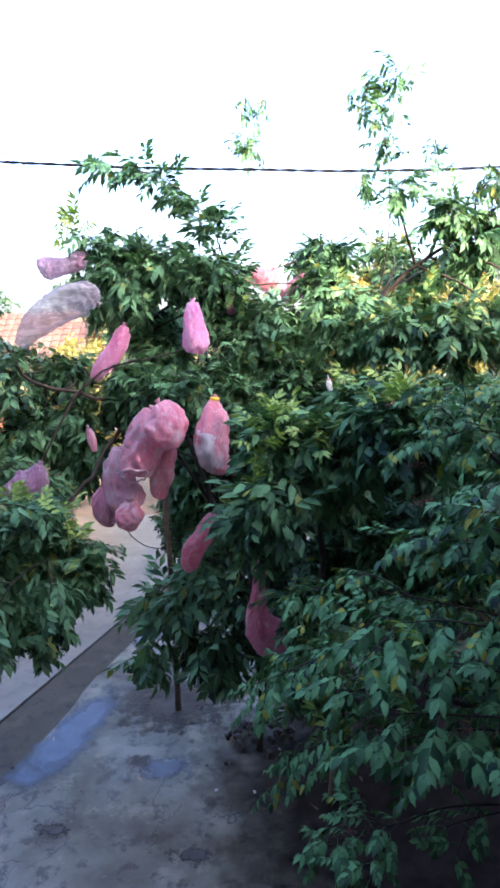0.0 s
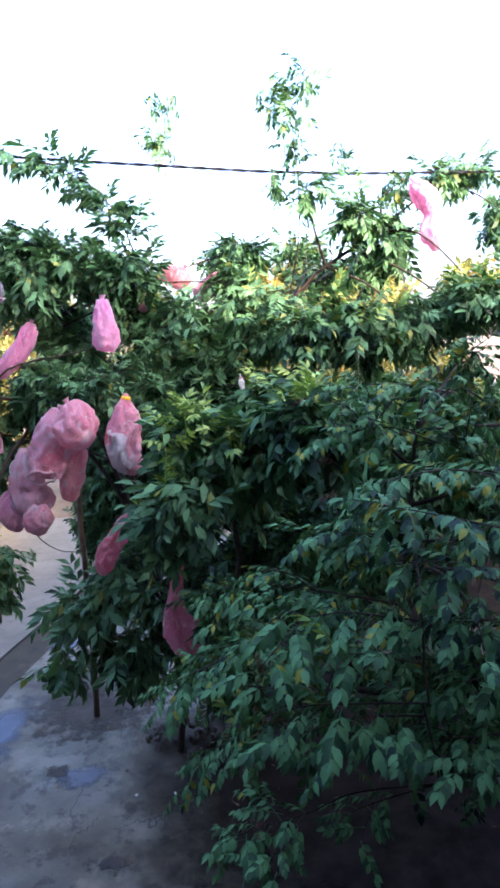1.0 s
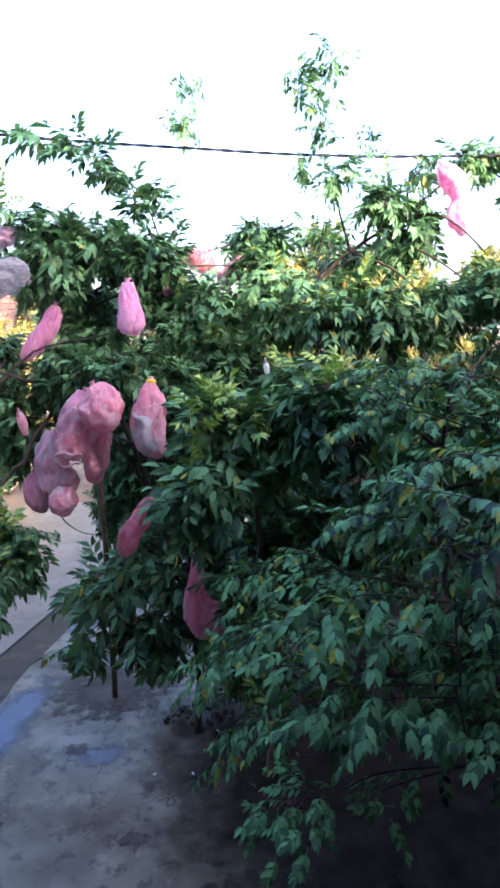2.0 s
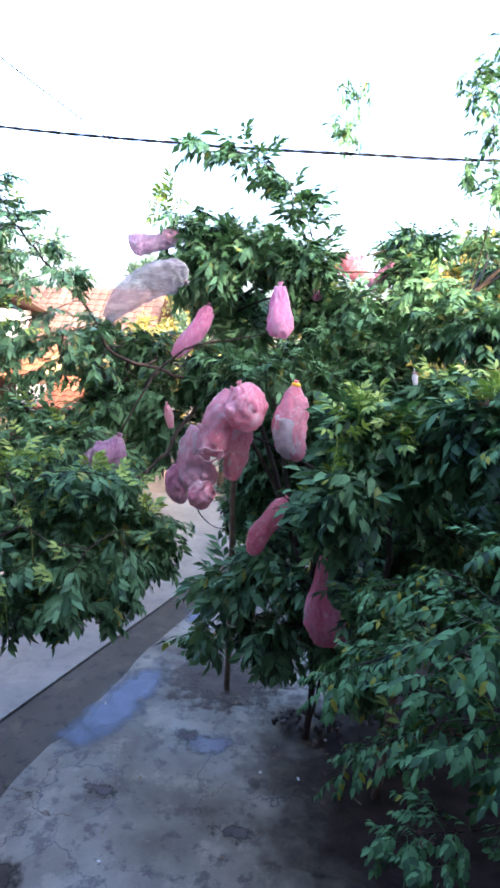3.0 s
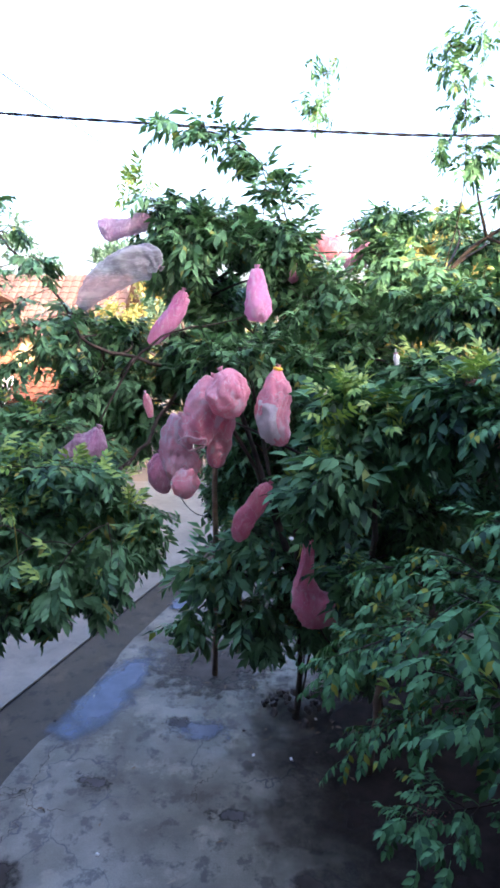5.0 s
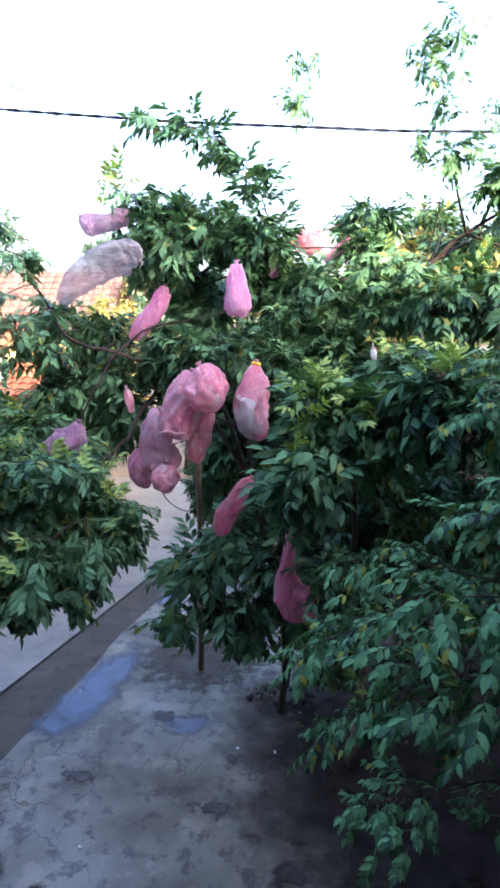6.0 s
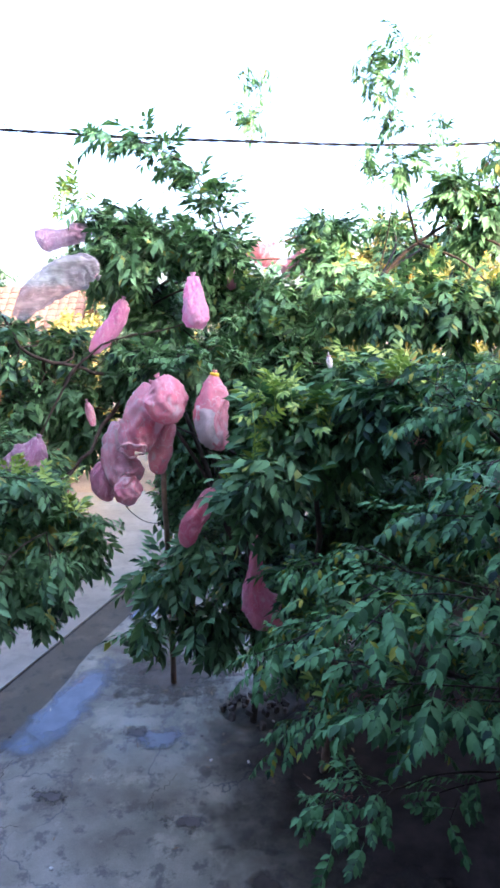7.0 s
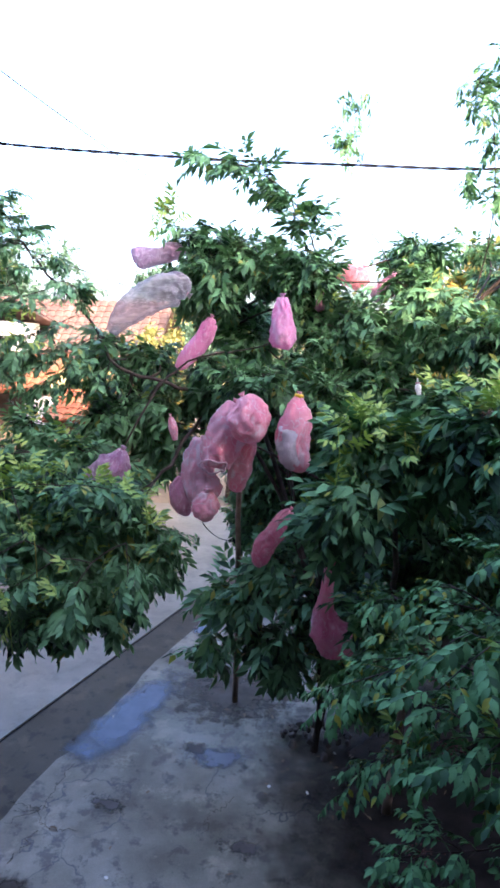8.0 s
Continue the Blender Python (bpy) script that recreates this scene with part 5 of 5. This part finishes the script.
def blossom(at, seed):
    rng = np.random.default_rng(seed)
    bm = bmesh.new()
    for k in range(40):
        q = Vector(rng.normal(0, 1, 3) * (0.030, 0.02, 0.014))
        bmesh.ops.create_icosphere(bm, subdivisions=1, radius=rng.uniform(0.0018, 0.004), matrix=Matrix.Translation(q))
    tb = np.array([(-0.025, 0.0, -0.02, 0.002), (0.0, 0.01, 0.0, 0.002), (0.03, 0.0, 0.01, 0.0015)])
    sv, st = tube(tb, 4)
    bv = [bm.verts.new(q) for q in sv]
    for q in st:
        bm.faces.new([bv[k] for k in q])
    ob = part("blossom", bm, FLOWER, None, "", True)
    ob.location = at
    return tagged(ob, "small dull red flower cluster among starfruit leaves", "flowers", group="flower clusters", kind="stuff")


for i, q in enumerate([(0.42, 2.4, 3.17), (0.42, 2.1, 3.07), (0.74, 2.0, 3.11), (0.32, 1.98, 2.73), (0.74, 2.6, 3.8), (0.84, 3.0, 3.89), (0.79, 3.4, 4.15), (1.0, 3.2, 4.14), (0.37, 2.55, 3.14), (0.87, 2.2, 3.86)]):
    blossom(q, 40 + i)

# ---- poles, cables ----
def pole(label, a, b, r, seed):
    rng = np.random.default_rng(seed)
    p = np.array([np.array(a) + (np.array(b) - np.array(a)) * s for s in np.linspace(0, 1, 9)])
    p[1:-1, :2] += rng.normal(0, 0.012, (7, 2))
    v, t = tube(np.c_[p, np.linspace(r, r * 0.75, 9)], 9, 0.06, seed)
    ob = link("prop_pole", tri_mesh("prop_pole", v, t), POLE_WOOD)
    return tagged(ob, label, "pole")


pole("slim brown wooden pole propping the tree", (-1.00, 7.05, -0.02), (-0.86, 6.0, 3.1), 0.038, 1)
pole("thick brown stake leaning under the tree", (0.70, 5.42, -0.02), (0.82, 5.4, 1.6), 0.045, 2)


def cable(label, points, r, strands=1):
    p = smooth_path(points, 60 if strands > 1 else 14)
    run = np.r_[0, np.cumsum(np.linalg.norm(np.diff(p, axis=0), axis=1))]
    pieces = []
    for k in range(strands):
        ang = run * 2 * np.pi / 0.34 + 2 * np.pi * k / strands
        off = 0.8 * r * np.c_[0 * ang, np.cos(ang), np.sin(ang)] if strands > 1 else 0
        pieces.append(tube(np.c_[p + off, np.full(len(p), r)], 6))
    v, t = join(pieces)
    ob = link("cable", tri_mesh("cable", v, t), RUBBER)
    return tagged(ob, label, "cable", group="overhead cables")


cable("thick black twisted overhead cable above the tree", [(-14, 5.55, 7.9), *[(-4.44, 5.55, 6.37), (-2.94, 5.55, 6.17), (-1.10, 5.55, 6.03), (0.14, 5.55, 5.97), (1.32, 5.55, 5.93), (3.23, 5.55, 5.96)], (12, 5.55, 6.2)], 0.0075, 2)
cable("thin dark overhead cable crossing the sky", [(-7.0, 2.5, 9.6), (-5.72, 8.0, 8.84), (-4.42, 14.0, 8.27), (-1.5, 28.0, 7.6)], 0.010)
cable("thin dark cable sagging over the rooftops", [(-10.2, 9.5, 7.75), (-9.25, 12.0, 7.35), (-8.36, 14.0, 6.97), (-6.05, 20.0, 6.04), (-3.5, 28, 5.6)], 0.014)


cable("thin dark string tied between the bags and the pole", [(-1.03, 4.60, 3.20), (-1.02, 5.00, 2.92), (-0.98, 5.50, 2.66), (-0.89, 5.90, 2.50)], 0.004)


# ---- houses ----
def tiled_roof(parent, origin, across, down, cols, rows, pitch_len, mat=TILE):
    """A sloping deck with overlapping clay tiles."""
    o, ac, dn = Vector(origin), Vector(across), Vector(down)
    up = ac.cross(dn).normalized()
    if up.z < 0:
        up = -up
    bm = bmesh.new()
    vs = [bm.verts.new(q) for q in (o, o + ac, o + ac + dn, o + dn)]
    fc = bm.faces.new(vs)
    ext = bmesh.ops.extrude_face_region(bm, geom=[fc])
    for g in ext["geom"]:
        if isinstance(g, bmesh.types.BMVert):
            g.co -= up * 0.06
    deck = part("roof", bm, mat, parent, "orange clay tile roof")
    a, d = ac / cols, dn / rows
    tb = bmesh.new()
    prof = [(-0.5, 0.0), (-0.28, 0.035), (0.0, 0.045), (0.28, 0.035), (0.5, 0.0)]
    top = [tb.verts.new(a * s + up * h) for s, h in prof]
    low = [tb.verts.new(a * s + d * 1.15 + up * (h + 0.03)) for s, h in prof]
    lip = [tb.verts.new(a * s + d * 1.15 + up * h) for s, h in prof]
    for k in range(4):
        tb.faces.new((top[k], top[k + 1], low[k + 1], low[k]))
        tb.faces.new((low[k], low[k + 1], lip[k + 1], lip[k]))
    me = bpy.data.meshes.new("roof_tile")
    tb.to_mesh(me)
    tb.free()
    me.materials.append(mat)
    for i in range(cols):
        for j in range(rows):
            ob = new("roof_tile", me)
            ob.parent = deck
            ob.location = o + a * (i + 0.5) + d * j + up * 0.004
    return deck


def window_grille(parent, at, w, h):
    x, y, z = at
    bm = bmesh.new()
    for lo, hi in (((0, -0.03, 0), (0.05, 0.05, h)), ((w - 0.05, -0.03, 0), (w, 0.05, h)), ((0.05, -0.03, h - 0.05), (w - 0.05, 0.05, h)), ((0.05, -0.03, 0), (w - 0.05, 0.05, 0.05))):
        box(bm, lo, hi)
    fr = part("window", bm, GRILLE_PAINT, parent, "window with pale blue bars")
    fr.location = (x, y, z)
    bm = bmesh.new()
    box(bm, (0.05, 0.02, 0.05), (w - 0.05, 0.03, h - 0.05))
    part("pane", bm, DARK_GLASS, fr)
    for k in range(1, 4):
        bm = bmesh.new()
        box(bm, (k * w / 4 - 0.012, -0.02, 0.05), (k * w / 4 + 0.012, 0.004, h - 0.05))
        part("bar", bm, GRILLE_PAINT, fr)
    for k in range(1, 4):
        bm = bmesh.new()
        box(bm, (0.05, -0.024, k * h / 4 - 0.01), (w - 0.05, -0.004, k * h / 4 + 0.01))
        part("bar", bm, GRILLE_PAINT, fr)


def block(name, lo, hi, mat, parent, label="", bevel=0.01):
    bm = bmesh.new()
    box(bm, lo, hi, None, bevel)
    return part(name, bm, mat, parent, label)


house = thing("house", "white house with orange tiled porch and blue-barred window", "house", (-10.0, 13.0, 0.0))
block("wall", (-3.0, 0.0, 0.0), (1.5, 0.2, 4.85), WHITE_WALL, house, "white rendered wall")
block("wall", (1.3, 0.2, 0.0), (1.5, 5.0, 4.85), WHITE_WALL, house)
block("wall", (-3.0, 4.8, 0.0), (1.3, 5.0, 4.85), WHITE_WALL, house)
block("wall", (-3.0, -0.7, 0.0), (1.9, -0.5, 2.76), BLUE_WALL, house, "blue rendered porch wall, darkened for the porch shade")
block("porch_floor", (-3.2, -2.1, -0.1), (2.3, -0.7, 0.28), SLAB, house, "raised concrete porch floor", 0.02)
block("beam", (-3.2, -1.95, 2.66), (2.05, -1.75, 2.82), BOARD, house)
for px in (-2.6, -0.3, 1.95):
    block("post", (px - 0.07, -1.92, 0.28), (px + 0.07, -1.78, 2.66), CREAM_WALL, house, "cream porch post")
window_grille(house, (0.95, -0.72, 0.95), 0.62, 1.35)
tiled_roof(house, (-3.42, 0.0, 3.94), (5.5, 0, 0), (0, -2.3, -1.0), 23, 9, 0.25)
bm = bmesh.new()
vs = [bm.verts.new(q) for q in ((2.10, 0.05, 3.78), (2.10, 0.05, 4.10), (2.10, -2.36, 3.06), (2.10, -2.36, 2.74))]
fc = bm.faces.new(vs)
ext = bmesh.ops.extrude_face_region(bm, geom=[fc])
for g in ext["geom"]:
    if isinstance(g, bmesh.types.BMVert):
        g.co.x += 0.05
part("bargeboard", bm, BOARD, house, "mint green bargeboard")
tiled_roof(house, (-3.6, 2.4, 5.42), (5.6, 0, 0), (0, -2.8, -0.57), 22, 10, 0.25)
tiled_roof(house, (2.0, 2.4, 5.42), (-5.6, 0, 0), (0, 2.8, -0.57), 22, 3, 0.25)

barn = thing("house", "open-fronted outhouse with sunlit orange tile roof", "house", (-5.0, 12.2, 0.0))
# brown back wall added in place of the shaded interior
block("wall", (-3.35, 1.4, 0.0), (0.9, 1.6, 3.3), POLE_WOOD, barn, "plank back wall, brown for the shaded interior")
block("wall", (-1.35, 0.3, 0.0), (-0.75, 0.45, 3.2), WHITE_WALL, barn, "white wall panel")
block("wall", (-2.3, 0.5, 0.0), (-1.75, 0.65, 2.5), CREAM_WALL, barn, "cream wall panel")
tiled_roof(barn, (-0.7, 1.2, 3.45), (1.65, 0, 0), (0, -1.5, -0.65), 8, 7, 0.22, TILE_SUN_WARMED)
tiled_roof(barn, (-3.4, 1.3, 4.1), (2.65, 0, 0), (0, -1.3, -0.75), 12, 6, 0.22, TILE_SUN_WARMED)
for px in (-0.55, 0.7):
    block("post", (px - 0.09, -0.15, 0.0), (px + 0.09, 0.03, 2.75), CREAM_WALL, barn, "cream porch post")
block("beam", (-0.7, -0.16, 2.68), (0.9, 0.02, 2.80), POLE_WOOD, barn)

far_house = thing("house", "distant house with a weathered clay tile roof", "house", (-7.6, 17.5, 0.0))
block("wall", (-3.0, 0.0, 0.0), (2.6, 3.5, 3.9), CREAM_WALL, far_house, "cream rendered wall")
tiled_roof(far_house, (-3.3, 1.75, 5.6), (6.2, 0, 0), (0, -2.1, -1.75), 24, 10, 0.25)
tiled_roof(far_house, (2.9, 1.75, 5.6), (-6.2, 0, 0), (0, 2.1, -1.75), 24, 3, 0.25)


# ---- distant trees ----
def distant_tree(label, base, height, spread, seed, density=10.0, mat=FAR_LEAF):
    rng = np.random.default_rng(seed)
    root = thing("tree", label, "tree", base, "trees behind the houses")
    p = smooth_path([(0, 0, -0.12), (0.1, 0.05, height * 0.35), (0, 0, height * 0.75)], 5)
    v, t = tube(np.c_[p, np.linspace(0.16, 0.06, len(p))], 8, 0.06, seed)
    link("trunk", tri_mesh("trunk", v, t), BARK, root)
    clumps = []
    for k in range(22):
        d = rng.normal(size=3)
        d /= np.linalg.norm(d)
        c = np.array([0, 0, height * 0.62]) + d * np.array([spread, spread, height * 0.32])
        r = rng.uniform(0.25, 0.42) * spread
        clumps.append((*c, r, r, r * 0.8, 1.0))
    for cl in clumps[:6]:
        bp = smooth_path([(0, 0, height * 0.45), (cl[0] * 0.5, cl[1] * 0.5, cl[2] * 0.85), cl[:3]], 4)
        v, t = tube(np.c_[bp, np.linspace(0.07, 0.02, len(bp))], 6)
        link("limb", tri_mesh("limb", v, t), BARK, root)
    pos, way, _, _ = grow(clumps, density, 3, rng)
    v, t = leaf_cloud(pos, way, FAR_LEAVES, rng, rng.uniform(0.8, 1.4, len(pos)))
    link("crown", tri_mesh("crown", v, t), mat, root, "light green leafy crown", "stuff")
    return root


distant_tree("tall light green tree behind the white house", (-15.5, 23.0, 0), 9.5, 3.6, 1, 13)
distant_tree("round light green tree behind the rooftops", (-11.5, 22.0, 0), 8.2, 2.8, 2)
distant_tree("sunlit green tree beyond the far roof", (-6.2, 24.0, 0), 7.0, 3.0, 3)
distant_tree("sunlit tree behind the longan crown", (-2.5, 17.0, 0), 6.0, 2.6, 4, 10, SUN_PAINTED_LEAF)
distant_tree("yellow-green sunlit tree behind the crown", (2.4, 10.0, 0), 5.9, 2.0, 5, 18, SUN_PAINTED_LEAF)
distant_tree("yellow-green sunlit tree past the yard", (5.5, 12.0, 0), 6.0, 2.4, 6, 15, SUN_PAINTED_LEAF)

def palm(label, base, height, seed):
    rng = np.random.default_rng(seed)
    root = thing("palm", label, "palm", base)
    p = smooth_path([(0, 0, -0.12), (0.2, 0, height * 0.5), (0.1, 0, height)], 5)
    v, t = tube(np.c_[p, np.linspace(0.14, 0.10, len(p))], 9, 0.05, seed)
    link("trunk", tri_mesh("trunk", v, t), BARK, root)
    for k in range(13):
        a = 2 * math.pi * k / 13 + rng.uniform(-0.2, 0.2)
        out = np.array([math.cos(a), math.sin(a), 0])
        lift = rng.uniform(0.1, 0.7)
        s = np.linspace(0, 1, 12)
        mid = np.array([0.1, 0, height]) + 2.2 * s[:, None] * out + np.c_[0 * s, 0 * s, 2.2 * (lift * s - 0.75 * s**2)]
        pieces = [tube(np.c_[mid, 0.02 - 0.015 * s], 4)]
        side = np.cross(out, (0, 0, 1))
        for i in range(1, 12):
            for sign in (-1, 1):
                for q in (0.0, 0.5):
                    at = mid[i - 1] * q + mid[i] * (1 - q)
                    pieces.append(leaflet(at, side * sign + out * 0.7 - np.array([0, 0, 0.35]), np.array([0, 0, 1.0]), 0.55 * (1 - 0.5 * abs(s[i] - 0.4)), 0.045, 0.25, 0.2, rng, True))
        v, t = join(pieces)
        link("frond", tri_mesh("frond", v, t), PALM_LEAF, root)
    return root


palm("coconut palm with yellow-green fronds behind the house", (-14.5, 19.5, 0), 5.9, 3)

# ---- the house at the camera's back ----
# never in view; wall heights set where their shadow should fall
own = thing("house", "unseen two-storey house with a balcony, walls shaped to shade the yard", "house", (0, -0.9, 0))
block("wall", (-8, -6.0, -0.12), (4.2, 0.0, 9.8), UNSEEN_WALL_DARK, own, "unseen house wall, dark to cut bounced light")
block("wall", (4.203, -6.0, -0.12), (8.0, 0.0, 7.7), UNSEEN_WALL_DARK, own, "unseen side wall, dark to cut bounced light")
block("balcony_slab", (-8, 0.0, 2.85), (6.5, 1.15, 3.0), SLAB, own, "concrete balcony slab")
# two unseen wings, added to keep sky light off the yard
block("wall", (-9.5, 0.0, -0.12), (-5.0, 3.6, 8.0), UNSEEN_WALL_DARK, own, "unseen wing wall added to shade the yard")
block("wall", (4.6, 0.0, -0.12), (9.5, 7.0, 6.2), UNSEEN_WALL_DARK, own, "unseen wing wall added to shade the yard")
# unseen slab added overhead, its depth set by how much sky it blocks
block("sky_block_slab", (-8, 0.0, 6.55), (6.5, 1.9, 6.70), SLAB, own, "unseen concrete slab added over the balcony to block sky")
# hidden wall, added to stop light from behind and darken leaf gaps
bm = bmesh.new()
box(bm, (1.3, 8.6, -0.12), (14.0, 8.8, 2.7), None, 0.02)
light_block = part("wall_light_block", bm, STONE)
tagged(light_block, "hidden dark wall added behind the trees to darken gaps", "wall", kind="structure")
# unseen mass on the left, added to cut low side light
sky_blocker = thing("house", "unseen dark block added to keep low sky light out", "house", (-12.0, 4.0, 0.0))
block("wall", (-4.0, -6.0, -0.12), (0.0, 3.2, 7.5), UNSEEN_WALL_DARK, sky_blocker, "unseen side wall, dark to cut bounced light")
